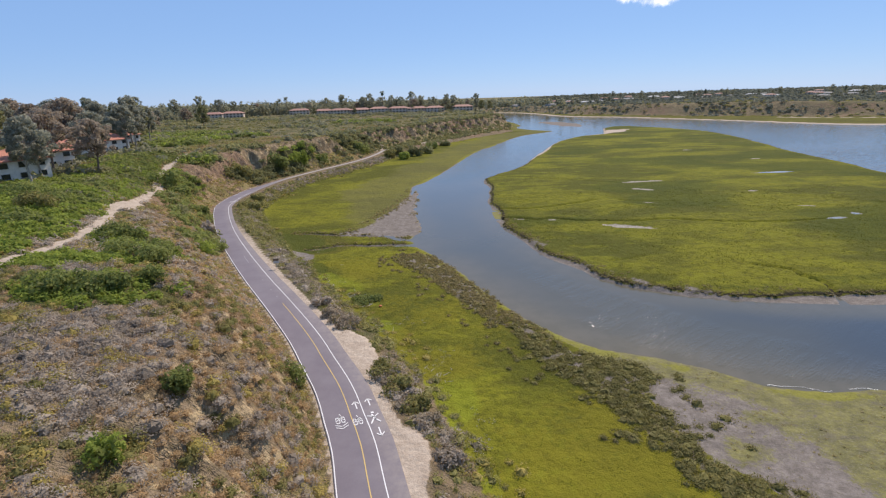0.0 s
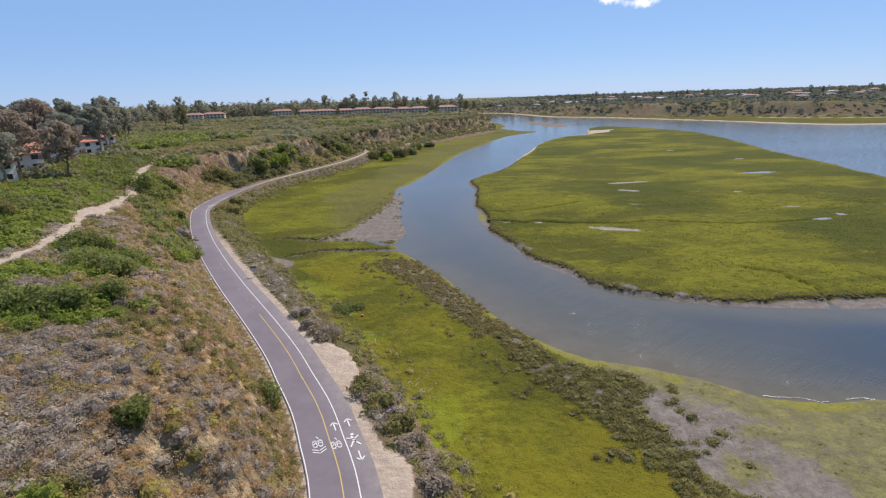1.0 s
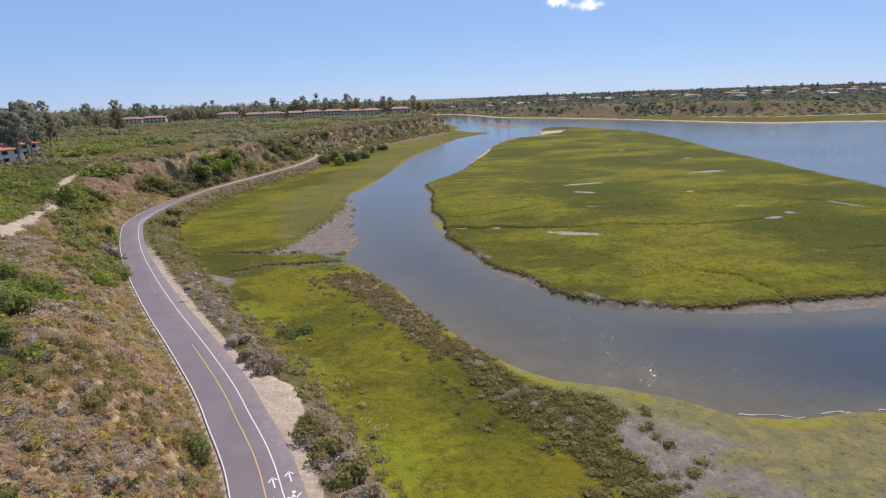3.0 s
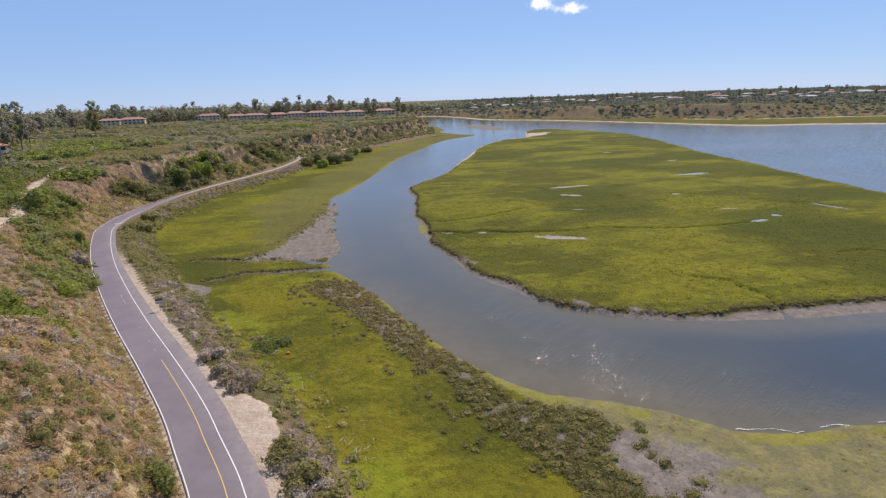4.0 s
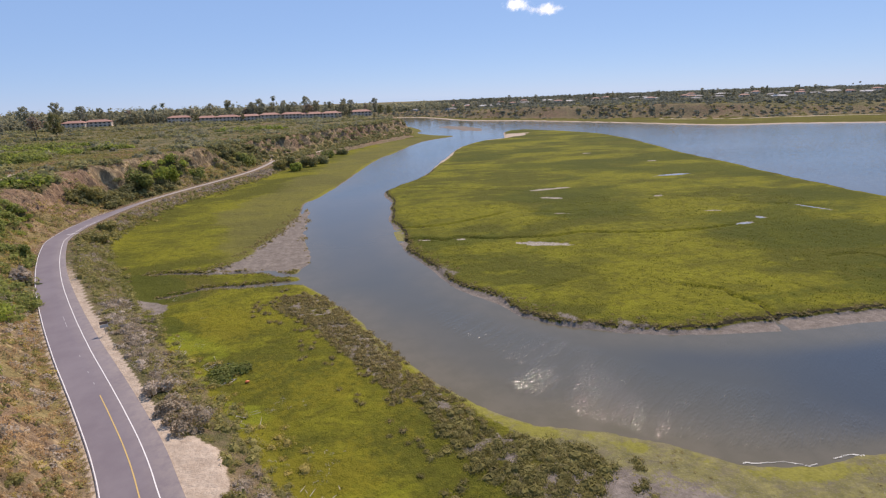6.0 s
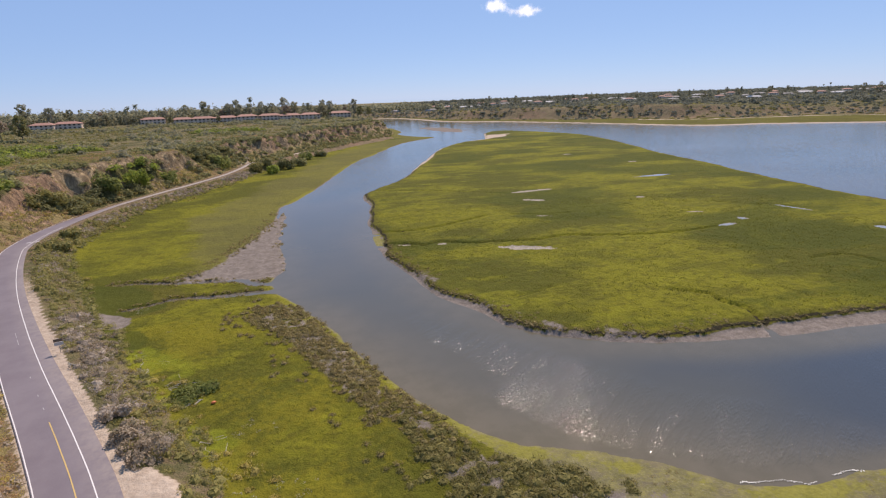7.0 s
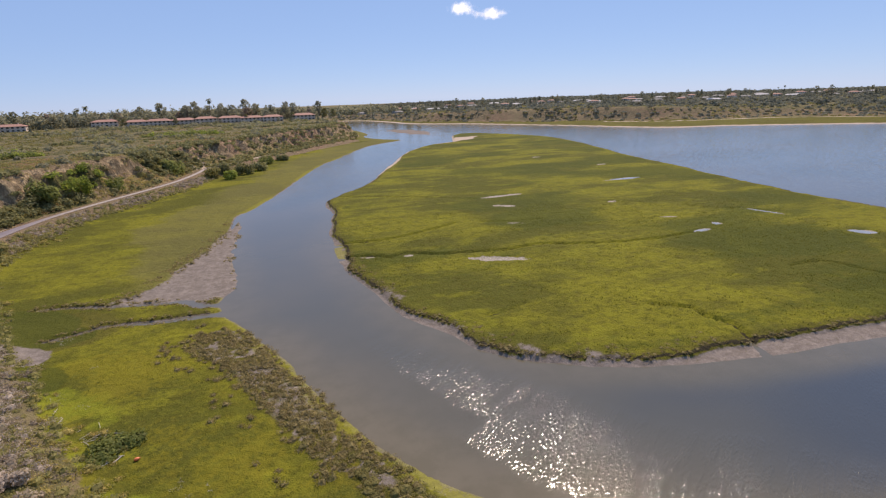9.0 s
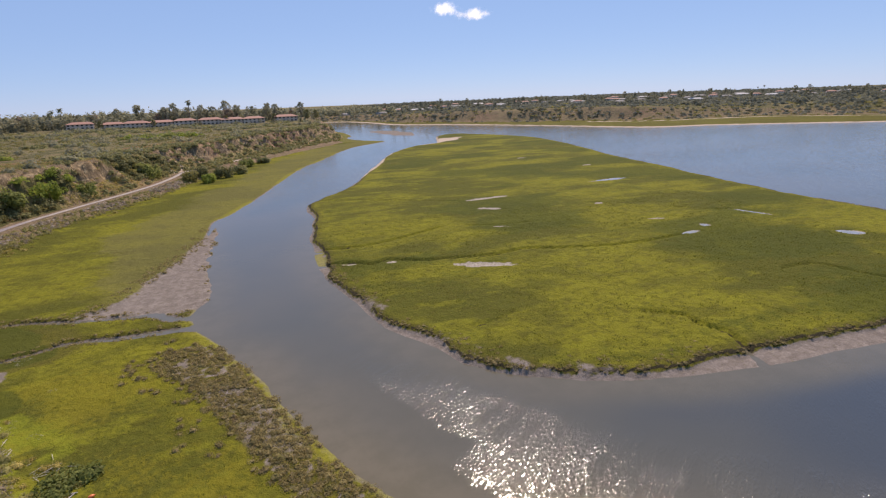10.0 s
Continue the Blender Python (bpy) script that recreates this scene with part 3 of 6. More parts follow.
def ground(x, y):
    """Height of the ground, and what covers it."""
    x, y = np.asarray(x, float), np.asarray(y, float)
    edge = rough(x, y, 9, 3, 4)
    left, isle, far = within(LEFT_LAND, x, y) + 0.7 * edge, within(ISLAND, x, y) + 0.6 * edge, within(FAR_LAND, x, y, 400) + 3 * edge
    road, _ = away(ROAD, x, y)
    away_bluff, along_bluff = away(BLUFF, x, y, True)
    bluff = np.where(inside(BLUFF, x, y), away_bluff, -away_bluff)
    cover = {}
    # bay bed and marsh tops
    beach = beach_width(x, y, edge)
    z_left = np.interp(left, (-60, -15, -4, 0, 0.8, 3, 7), (-2.6, -1.8, -0.9, -0.33, -0.12, 0.10, 0.22))
    nick = 0.7 * rough(x, y, 5, 30, 4)
    z_isle = np.interp(isle, (-60, -15, -4, 0), (-2.6, -1.8, -0.9, -0.33)) + np.clip(isle / beach, 0, 1) * 0.22
    z_isle = np.where(isle > beach, np.interp(isle - beach + nick * (beach < isle), (0, 0.55, 2, 6), (-0.1, 0.40, 0.58, 0.55)), z_isle)
    z_far = np.interp(far, (-60, -15, 0, 8, 40), (-2.6, -1.8, -0.33, 0.1, 0.5))
    z = np.maximum(np.maximum(z_left, z_isle), z_far)
    land = np.maximum(np.maximum(left, isle), far)
    relief = 0.09 * rough(x, y, 1.6, 11, 3) + 0.08 * rough(x, y, 14, 12, 2)
    z = z + relief * ease(0.5, 3, land)
    mud = ease(0.9, 0.2, left) * (left > isle) + ease(0.5, -0.3, isle - beach + nick) * (isle >= left)
    mud = np.where((far >= left) & (far >= isle), ease(7, 1, far), mud)
    # mudflats, creeks and pools
    flat = within(MUDFLAT, x, y) + 1.6 * rough(x, y, 4, 21, 5) - 0.3
    f = ease(-0.6, 0.6, flat)
    z = z * (1 - f) + f * (-0.21 + 0.10 * rough(x, y, 2.5, 22, 3))
    mud = np.maximum(mud, ease(-2.2, 1.4, flat))
    shore = within(SHORE_MUD, x, y) + 1.6 * rough(x, y, 5, 23, 4)
    f = ease(-0.5, 0.7, shore) * (left > -2)
    mud = np.maximum(mud, f)
    z = z - 0.12 * f * ease(0.5, 3, left) + 0.05 * f * rough(x, y, 1.2, 24, 2)
    cover["fringe"] = np.clip(ease(2.4, 0.3, np.abs(left - 1.3 - 0.8 * edge)) * (isle < left) * (far < left) * ease(150, 126, y) * (0.55 + 0.9 * rough(x, y, 6, 32, 3)), 0, 0.9) * (1 - ease(-3, -1, flat))
    cover["fringe"] = np.maximum(cover["fringe"], 0.9 * ease(-0.3, 0.3, isle) * (isle < beach) * ease(9, 5, np.abs(y - 159)) * (x < 40))
    cover["fringe"] = np.maximum(cover["fringe"], 0.9 * ease(2.6, 0.8, np.abs(left - 0.5)) * (isle < left) * ease(205, 225, y) * ease(460, 400, y) * np.clip(0.6 + 0.9 * rough(x, y, 16, 50, 3), 0, 1))
    cover["algae"] = np.maximum(f * ease(-0.35, 0.35, rough(x, y, 11, 25, 4) + 0.75 * ease(7, 1, left) - 0.02), ease(1.4, 0.2, np.abs(left - 0.6)) * ease(40, 100, 150 - np.abs(y - 100)) * 0.8) * (1 - ease(-1.5, 0.5, flat))
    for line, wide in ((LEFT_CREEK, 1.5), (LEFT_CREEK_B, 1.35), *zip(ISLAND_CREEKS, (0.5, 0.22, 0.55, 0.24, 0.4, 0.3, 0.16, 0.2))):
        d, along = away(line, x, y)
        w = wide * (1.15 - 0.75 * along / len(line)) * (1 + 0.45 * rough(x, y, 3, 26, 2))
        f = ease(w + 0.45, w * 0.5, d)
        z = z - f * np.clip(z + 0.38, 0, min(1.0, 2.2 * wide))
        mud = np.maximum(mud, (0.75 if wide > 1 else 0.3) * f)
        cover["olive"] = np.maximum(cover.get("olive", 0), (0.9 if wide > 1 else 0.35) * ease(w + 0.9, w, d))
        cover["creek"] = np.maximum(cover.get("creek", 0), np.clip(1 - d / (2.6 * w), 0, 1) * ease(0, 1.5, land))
    # dark rim painted for the shadow under the island's bank
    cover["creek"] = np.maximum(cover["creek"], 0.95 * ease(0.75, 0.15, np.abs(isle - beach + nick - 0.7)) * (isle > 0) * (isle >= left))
    mud = np.maximum(mud, (isle > 0) * ease(6.0, 1.5, isle - beach) * ease(62, 44, x) * ease(140, 120, y) * np.clip(0.30 + 1.0 * rough(x, y, 2.6, 54, 3), 0, 0.85))
    pool = np.zeros_like(x)
    for k, (mx, my, a, b, turn) in enumerate(POOLS):
        near = np.clip(1.6 - oval(x, y, mx, my, a * 0.92, b * (0.75 if k in WET_POOLS else 0.62), turn) - 0.55 * rough(x, y, 3.5, 27, 3), 0, 1)
        f = ease(0.25, 0.7, near)
        z = z * (1 - f) + 0.36 * f
        pool = np.maximum(pool, near)
    cover["pool"] = pool * (isle > 0)
    tip = np.maximum(ease(1.1, 0.8, oval(x, y, 150, 470, 40, 12, 48) + 0.4 * rough(x, y, 15, 28, 3)), ease(1.3, 0.4, np.abs(isle - 0.8) - 1.8 * rough(x, y, 16, 40, 3)) * ease(230, 300, y) * ease(60, 40, x - y * 0.22))
    mud = np.maximum(mud, tip * (isle > 0))
    bare = 0.8 * ease(0.09, 0.03, np.abs(rough(x, y, 2.2, 29, 1))) * np.maximum(0.55 * (isle > 0) * ease(6, 3, isle) * ease(130, 110, y) * ease(60, 45, x), ease(0.2, 1.5, within(TUSSOCK_BAND, x, y)))
    mud = np.maximum(mud, 0.85 * bare)
    mud = np.maximum(mud, ease(-0.5, 2.0, within(TUSSOCK_BAND, x, y)) * np.clip(0.36 + 0.5 * rough(x, y, 6, 34, 3), 0, 0.7))
    bar = ease(1.0, 0.6, oval(x, y, 146, 612, 27, 105, 6) + 0.35 * rough(x, y, 30, 31, 3))
    z = np.maximum(z, -2 + 1.78 * bar)
    mud = np.maximum(mud, bar)
    # road bank
    z = np.maximum(z, np.interp(road, (0, 3.4, 5.2, 9.5, 13, 15), (2.68, 2.68, 2.6, 1.1, 0.2, -3)) + 0.10 * rough(x, y, 2, 33, 3) * ease(3.6, 5.5, road))
    # bluff on the road's far side
    gully = rough(x, y, 11, 41, 4)
    ridge = 1 - 2 * np.abs(rough(x, y, 7, 42, 3))
    ribs = np.abs(rough(along_bluff * 4.0, bluff * 0.25, 9, 45, 3)) * 2 + 1.1 * rough(along_bluff * 4.0, bluff * 0.4, 3.2, 46, 3)
    b = bluff + (2.0 * gully + 1.1 * ridge - 1.9 * (1 + 0.9 * ease(135, 190, y)) * (ribs - 0.6) * ease(30, 14, bluff)) * ease(0.5, 8, bluff)
    top = np.interp(y, (-50, 60, 110, 160, 205, 235, 285, 320, 400, 560, 900), (16.2, 14.8, 13.4, 11.4, 11.6, 13.4, 13.6, 11.6, 11.5, 12.4, 16)) * ease(2300, 1200, y) * ease(-1900, -800, x)
    cliff = np.interp(b, (0, 1.2, 3.5, 6.5, 10, 14, 19, 40), (0, 0.05, 0.26, 0.52, 0.76, 0.92, 1.0, 1.03))
    steep = np.interp(b, (0, 3, 8, 11, 13.6, 16, 18, 40), (0, 0.12, 0.32, 0.50, 0.82, 0.97, 1.0, 1.03))
    s = ease(165, 215, y)
    cliff = cliff * (1 - s) + steep * s
    gentle = np.interp(b, (0, 2, 8, 14, 20, 30, 45), (0, 0.05, 0.42, 0.70, 0.88, 0.98, 1.03))
    g = 0.75 * ease(55, 80, y) * ease(200, 150, y)
    rise = ease(0.2, 2.0, bluff) * top * (cliff * (1 - g) + gentle * g)
    z = np.where(bluff > 0, np.maximum(z, 2.6) + rise + ease(12, 30, bluff) * (0.8 * rough(x, y, 30, 43, 3) + 0.25 * rough(x, y, 4, 44, 3)), z)
    z = z - ease(60, 110, bluff) * 1.2 * ease(500, 150, y)
    # far bluffs
    fb = within(FAR_BLUFF, x, y, 700)
    ftop = np.interp(x, (100, 200, 300, 420, 600, 900), (8, 10, 15, 16.5, 13, 13)) + ease(70, 460, fb) * np.interp(x, (150, 330, 480, 700, 1200), (1, 3, 5, 8.5, 9))
    fwide = np.interp(x, (200, 420, 600), (40, 45, 90))
    fr = ease(0, 1, (fb + 20 * rough(x, y, 40, 51, 4)) / fwide) * ftop
    fr = fr * ease(2600, 1500, y)
    z = np.where(fb > 0, z + np.maximum(fr, 0), z)
    # trail on the bluff
    d, along = away(TRAIL, x, y)
    w = 1.25 + 1.9 * ease(9, 2, np.abs(y - 118)) + 0.25 * rough(x, y, 5, 61, 2)
    trail = ease(w + 0.5, w - 0.2, d)
    z = z - 0.12 * trail
    upper = inside(np.concatenate([TRAIL, [(-300, 240), (-300, -20)]]), x, y)
    z = z + upper * 2.6 * ease(2, 15, d) * ease(78, 100, y) * ease(250, 190, y)
    dirt = np.maximum(trail, np.maximum(0.9 * tip * (isle > -1), 0.9 * ease(14, 6, far) * (far > -2) * (far > left)))
    lay = np.zeros_like(x)
    for mx, my, a, bw, turn in LAYBYS:
        lay = np.maximum(lay, ease(1.12, 0.85, oval(x, y, mx, my, bw, a, turn) + 0.22 * rough(x, y, 3, 62, 3)))
    f = lay * (bluff < 0) * ease(9.0, 7.2, road)
    z = z * (1 - f) + 2.62 * f
    dirt = np.maximum(dirt, f)
    verge = np.where(bluff > 0, 0.05, 0.85) * ease(190, 100, y) * ease(1.1, 0.6, (road - 3.3) / (1.1 + 0.6 * ease(84, 74, y) * (bluff < 0) + 0.5 * rough(x, y, 5, 63, 3)))
    dirt = np.maximum(dirt, verge * ease(6.4, 5.6, road))
    dirt = np.maximum(dirt, 0.8 * ease(7, 3, np.abs(fb + 10)) * (x > 380) * ease(-0.3, 0.1, rough(x, y, 60, 35, 2)))
    dirt = np.maximum(dirt, ease(3.2, 1.8, road) * ease(352, 356, y) * np.maximum(ease(366, 362, y), np.maximum(ease(10, 7, np.abs(y - 390)), ease(7, 4, np.abs(y - 463)))))
    dirt = np.maximum(dirt, ease(1.15, 0.85, oval(x, y, -39, 351, 3.4, 9, 0) + 0.2 * rough(x, y, 4, 53, 2)))
    cover["dirt"] = dirt
    cover["mud"] = np.clip(mud, 0, 1) * (road > 6) * (bluff < 0)
    cover["bluff"] = np.clip(np.maximum(ease(-0.4, 0.6, bluff), np.maximum(ease(-5, 12, fb), ease(11.5, 9.0, road + 0.8 * rough(x, y, 4, 64, 3)))), 0, 1)
    cover["grassy"] = np.clip(np.maximum(ease(13, 24, b) * (0.75 + 0.5 * rough(x, y, 22, 65, 3)), ease(30, 90, fb) * 0.7 + 0.1 * (fb > 0)) + 0.35 * (bluff < 0) + 0.35 * g, 0, 1)
    near_bank = ease(24, 12, road + 2.0 * rough(x, y, 7, 66, 3)) * (bluff < 0) * (left > 0)
    cover["lush"] = np.clip(near_bank * ease(-0.4, 0.3, rough(x, y, 8, 67, 3)) * ease(150, 95, y), 0, 1)
    cover["olive"] = np.clip(np.maximum(np.maximum(cover["olive"], ease(2.5, 0, left - 3) * (left > 0) * 0.4),
                             np.maximum(ease(-1.0, 2.0, within(TUSSOCK_BAND, x, y)) * 0.7,
                                        0.9 * ease(1.1, 0.7, oval(x, y, -33, 128, 14, 11) + 0.4 * rough(x, y, 8, 68, 3)))), 0, 1)
    cover["straw"] = np.clip((bluff > 0.3) * ease(14, 5, b) * (0.55 + 0.9 * rough(x, y, 9, 70, 3)), 0, 1)
    cover["faded"] = np.clip((left > 0) * (isle < 0) * (bluff < 0) * (ease(118, 165, y) * 0.9 + 0.5 * rough(x, y, 18, 73, 4)) * ease(100, 135, y) * (0.12 + 0.88 * ease(38, 12, left + 8 * rough(x, y, 14, 48, 3))), 0, 1)
    dark = oval(x, y, -38, 133, 9, 5, -35)
    for spot in ((-30, 109.5, 5.0, 4.2, -40), (-34, 126, 8, 4, -10), (-56, 150, 5, 13, 28), (-44, 137, 5, 4, 0)):
        dark = np.minimum(dark, oval(x, y, *spot))
    cover["shadegreen"] = np.clip(1.5 * ease(1.3, 0.8, dark + 0.3 * rough(x, y, 6, 74, 3)) * (bluff < 0) * (left > 0), 0, 1.5)
    cover["shadegreen"] = np.maximum(cover["shadegreen"], (isle > 4) * np.clip(1.7 * rough(x * 0.55, y * 1.2, 22, 75, 5) + 0.35 * ease(90, 170, x) + 0.16, 0, 1))
    grey = ease(1.2, 0.8, oval(x, y, -35, 119, 6.5, 3.2, -35) + 0.4 * rough(x, y, 4, 76, 3))
    cover["mud"] = np.maximum(cover["mud"], grey)
    thick = np.zeros_like(x)
    some = np.nonzero((bluff > 0) & (y > 20) & (y < 500) & (x > -300))[0]
    if len(some):
        sx, sy = x[some], y[some]
        thick[some] = np.maximum(np.maximum(green_spot(sx, sy), gully_spot(sx, sy)), np.maximum(np.maximum(on_foot(sx, sy), on_bright(sx, sy)), np.maximum(behind_trail(sx, sy), far_green(sx, sy) * (sy > 185))))
    cover["lawn"] = ease(1.3, 0.8, oval(x, y, -104, 131, 8, 8, 30) + 0.2 * rough(x, y, 5, 38, 2)) * (bluff > 0)
    cover["litter"] = thick * (bluff > 0) * (1 - np.clip(1.6 * cover["dirt"], 0, 1))
    cover["russet"] = np.clip((left > 2) * (isle < 0) * (bluff < 0) * (0.35 + 0.9 * rough(x, y, 16, 69, 3)) * ease(150, 100, y), 0, 1)
    cover["olive"] = np.maximum(cover["olive"], 0.65 * (far > 0) * (far > left))
    cover["olive"] = np.maximum(cover["olive"], 0.6 * ease(5, 1, isle - beach) * (isle > 0))
    return z, cover, bluff, land


def height(x, y):
    return ground(np.atleast_1d(x), np.atleast_1d(y))[0]


def span(*stops):
    """Grid lines from stop to stop: (from, step), ..., end."""
    out = []
    for (a, step), b in zip(stops, [s[0] for s in stops[1:]]):
        n = max(1, int(round((b - a) / step)))
        out += [a + (b - a) * i / n for i in range(n)]
    return np.array(out + [stops[-1][0]])


def sheet(name, xs, ys, material, heights, smooth=True):
    gx, gy = np.meshgrid(xs, ys)
    flat = np.arange(gx.size).reshape(gx.shape)
    faces = np.stack([flat[:-1, :-1], flat[:-1, 1:], flat[1:, 1:], flat[1:, :-1]], -1).reshape(-1, 4)
    gz, covers = heights(gx.ravel(), gy.ravel())
    me = mesh_of(name, np.stack([gx.ravel(), gy.ravel(), gz], -1), faces, material, smooth)
    for key, values in covers.items():
        attribute(me, key, values)
    return new(name, me)


# ---- ground, water, road ----
xs = span((-FAR, 500), (-1500, 150), (-600, 25), (-250, 5), (-120, 1.15), (-66, 0.9), (-36, 0.6), (125, 0.9), (155, 2.0), (250, 8), (700, 40), (1500, 300), (FAR, 1))
ys = span((-FAR, 600), (-900, 150), (-150, 20), (-20, 5), (20, 0.6), (112, 0.75), (180, 1.0), (235, 1.3), (300, 2.0), (340, 2.8), (540, 9), (1100, 40), (1700, 250), (FAR, 1))
tagged(sheet("ground", xs, ys, GROUND, lambda x, y: ground(x, y)[:2]), "green salt marsh, grey mud and sandy scrub-covered bluffs", "ground", kind="structure")


def water_cover(x, y):
    land = np.maximum(np.maximum(within(LEFT_LAND, x, y), within(ISLAND, x, y)), within(FAR_LAND, x, y))
    left = within(LEFT_LAND, x, y)
    shallow = ease(-9, 0, land + 2.5 * rough(x, y, 10, 71, 3)) * 0.55 + 0.45 * ease(-22, -1, left + 6 * rough(x, y, 18, 72, 3)) * ease(140, 60, y) * ease(60, 30, x)
    bar = ease(1.3, 0.6, oval(x, y, 146, 612, 27, 105, 6))
    isle = within(ISLAND, x, y)
    wind = ease(120, 94, y + 0.2 * x) * ease(-0.6, 1.6, within(WIND, x, y) + 0.6 * rough(x, y, 5, 77, 3)) * (0.85 + 0.35 * rough(x, y, 9, 78, 3))
    wind = np.maximum(wind, 0.30 * ease(46, 56, x) * ease(120, 90, y) * (1 + 0.8 * rough(x, y, 10, 36, 3)))
    wind = np.maximum(wind, np.maximum(ease(170, 260, y) * 0.35, ease(170, 200, x) * 0.8) * np.clip(0.75 + 0.22 * rough(x, y * 3, 120, 80, 2), 0.15, 1.0))
    # where the water colour carries that dark sky reflection
    deep = ease(38, 76, x + 10 * rough(x, y, 16, 37, 3)) * ease(-2.5, -8, isle) * ease(-0.5, -4, left) * ease(150, 110, y)
    return np.full(x.shape, WATER_LEVEL), {"wind": np.clip(wind, 0, 1), "deep": deep * 0.7, "shallow": np.clip(np.maximum(shallow, 0.8 * bar), 0, 1) * (1 - 0.8 * deep)}


wx = span((-FAR, 1500), (-400, 60), (-20, 0.9), (75, 2), (120, 5), (240, 12), (700, 60), (1500, 1000), (FAR, 1))
wy = span((-FAR, 1500), (-100, 40), (40, 0.9), (125, 3), (170, 5), (560, 14), (1100, 60), (1600, 1000), (FAR, 1))
tagged(sheet("water", wx, wy, WATER, water_cover, False), "calm blue-grey tidal water of a wide winding channel", "water", kind="structure")


# body colour made pale to stand in for reflected sky
POOL_WATER = plain_material("pool_water", (0.20, 0.205, 0.20), (0.30, 0.30, 0.285), 0.5, 0.12)
# rain and tide water standing in the pools of the island
for k in WET_POOLS:
    mx, my, a, b, turn = POOLS[k]
    q = np.arange(48) / 48 * 2 * math.pi
    wob = 1 + 0.75 * rough(np.cos(q) * 3 + 9 * k, np.sin(q) * 3, 1.6, 49, 3)
    rim = [pose(mx, my, 0.41, 0, 0, turn) @ Vector((0.85 * a * w * math.cos(v), 0.62 * b * w * math.sin(v), 0)) for v, w in zip(q, wob)]
    bm = bmesh.new()
    bm.faces.new([bm.verts.new(v) for v in rim])
    tagged(part("water", bm, POOL_WATER), "shallow pool of still water on the marsh island", "pool", kind="structure")


def lanes(line, a, b, z0):
    """A ribbon along the line between two offsets to its right-hand side."""
    d = np.gradient(line, axis=0)
    d /= np.linalg.norm(d, axis=1)[:, None]
    side = np.stack([d[:, 1], -d[:, 0]], -1)
    rows = [np.concatenate([line + side * o, np.full((len(line), 1), h)], 1) for o, h in ((a, z0 - 0.25), (a, z0), ((a + b) / 2, z0 + 0.02), (b, z0), (b, z0 - 0.25))]
    v = np.stack(rows, 1).reshape(-1, 3)
    i = np.arange(len(line) - 1)[:, None] * 5 + np.arange(4)[None, :]
    return v, np.stack([i, i + 5, i + 6, i + 1], -1).reshape(-1, 4)


def piece(line, a, b):
    """The part of a line between two lengths from its start, a point every 0.6 m."""
    s = np.concatenate([[0], np.cumsum(np.linalg.norm(np.diff(line, axis=0), axis=1))])
    q = np.linspace(a, b, max(2, int((b - a) / 0.6)))
    return np.stack([np.interp(q, s, line[:, k]) for k in (0, 1)], -1)


def strip(name, line, offset, width, z0, material, parent=None):
    d = np.gradient(line, axis=0)
    d /= np.linalg.norm(d, axis=1)[:, None]
    side = np.stack([d[:, 1], -d[:, 0]], -1)
    wob = 0.02 * rough(line[:, 0], line[:, 1], 2.5, 5, 2)[:, None]
    v = np.stack([np.c_[line + side * (offset - width / 2 + wob), np.full(len(line), z0)], np.c_[line + side * (offset + width / 2 + wob), np.full(len(line), z0)]], 1).reshape(-1, 3)
    i = np.arange(len(line) - 1) * 2
    ob = new(name, mesh_of(name, v, np.stack([i, i + 2, i + 3, i + 1], -1), material))
    ob.parent = parent
    return ob


FADED_PAINT = paint_material("worn_paint", (0.36, 0.34, 0.34))
ROAD_Z, HALF = 2.8, 3.32
narrow = np.interp(ROAD[:, 1], (195, 225), (HALF, 1.05))[:, None]
shoulder = np.interp(ROAD[:, 1], (40, 92, 140, 195, 225), (3.05, 2.9, 2.35, 2.0, 1.05))[:, None]
used = ROAD[:, 1] < 356
v, f = lanes(ROAD[used], -narrow[used], shoulder[used], ROAD_Z)
me = mesh_of("road", v, f, ASPHALT)
attribute(me, "dust", np.clip(ease(205, 250, v[:, 1]) * 0.9 + 0.35 * (np.arange(len(v)) % 5 >= 3), 0, 1))
road = tagged(new("road", me), "narrow grey asphalt road with painted lanes, dusty at its edge", "road", kind="structure")
length = np.cumsum(np.linalg.norm(np.diff(ROAD, axis=0), axis=1))
at_y = lambda y: float(np.interp(y, ROAD[1:, 1], length))
strip("edge_line", piece(ROAD, 5, at_y(212)), -3.19, 0.10, ROAD_Z + 0.022, WHITE_PAINT, road)
strip("edge_line", piece(ROAD, 5, at_y(196)), 1.15, 0.11, ROAD_Z + 0.034, WHITE_PAINT, road)
strip("centre_line", piece(ROAD, 5, at_y(83.5)), -0.3, 0.11, ROAD_Z + 0.036, YELLOW_PAINT, road)


def marking(name, x, y, shapes):
    """Painted bars on the road round (x, y): shapes are (across, along, half length, half width, turn)."""
    d, along = away(ROAD, np.array([x]), np.array([y]))
    i = int(along[0])
    way = ROAD[min(i + 1, len(ROAD) - 1)] - ROAD[i]
    turn = math.atan2(way[1], way[0]) - math.pi / 2
    bm = bmesh.new()
    for u, w, hl, hw, a in shapes:
        m = pose(u, w, 0, 0, 0, a)
        bm.faces.new([bm.verts.new(m @ Vector(c)) for c in ((-hw, -hl, 0), (hw, -hl, 0), (hw, hl, 0), (-hw, hl, 0))])
    ob = part(name, bm, WHITE_PAINT, road)
    ob.matrix_basis = pose(x, y, ROAD_Z + 0.04, 0, 0, math.degrees(turn))


def ring(u, w, r):
    return [(u + r * math.cos(k * 0.785), w + r * math.sin(k * 0.785) * 1.5, 0.17, 0.05, k * 45) for k in range(8)]


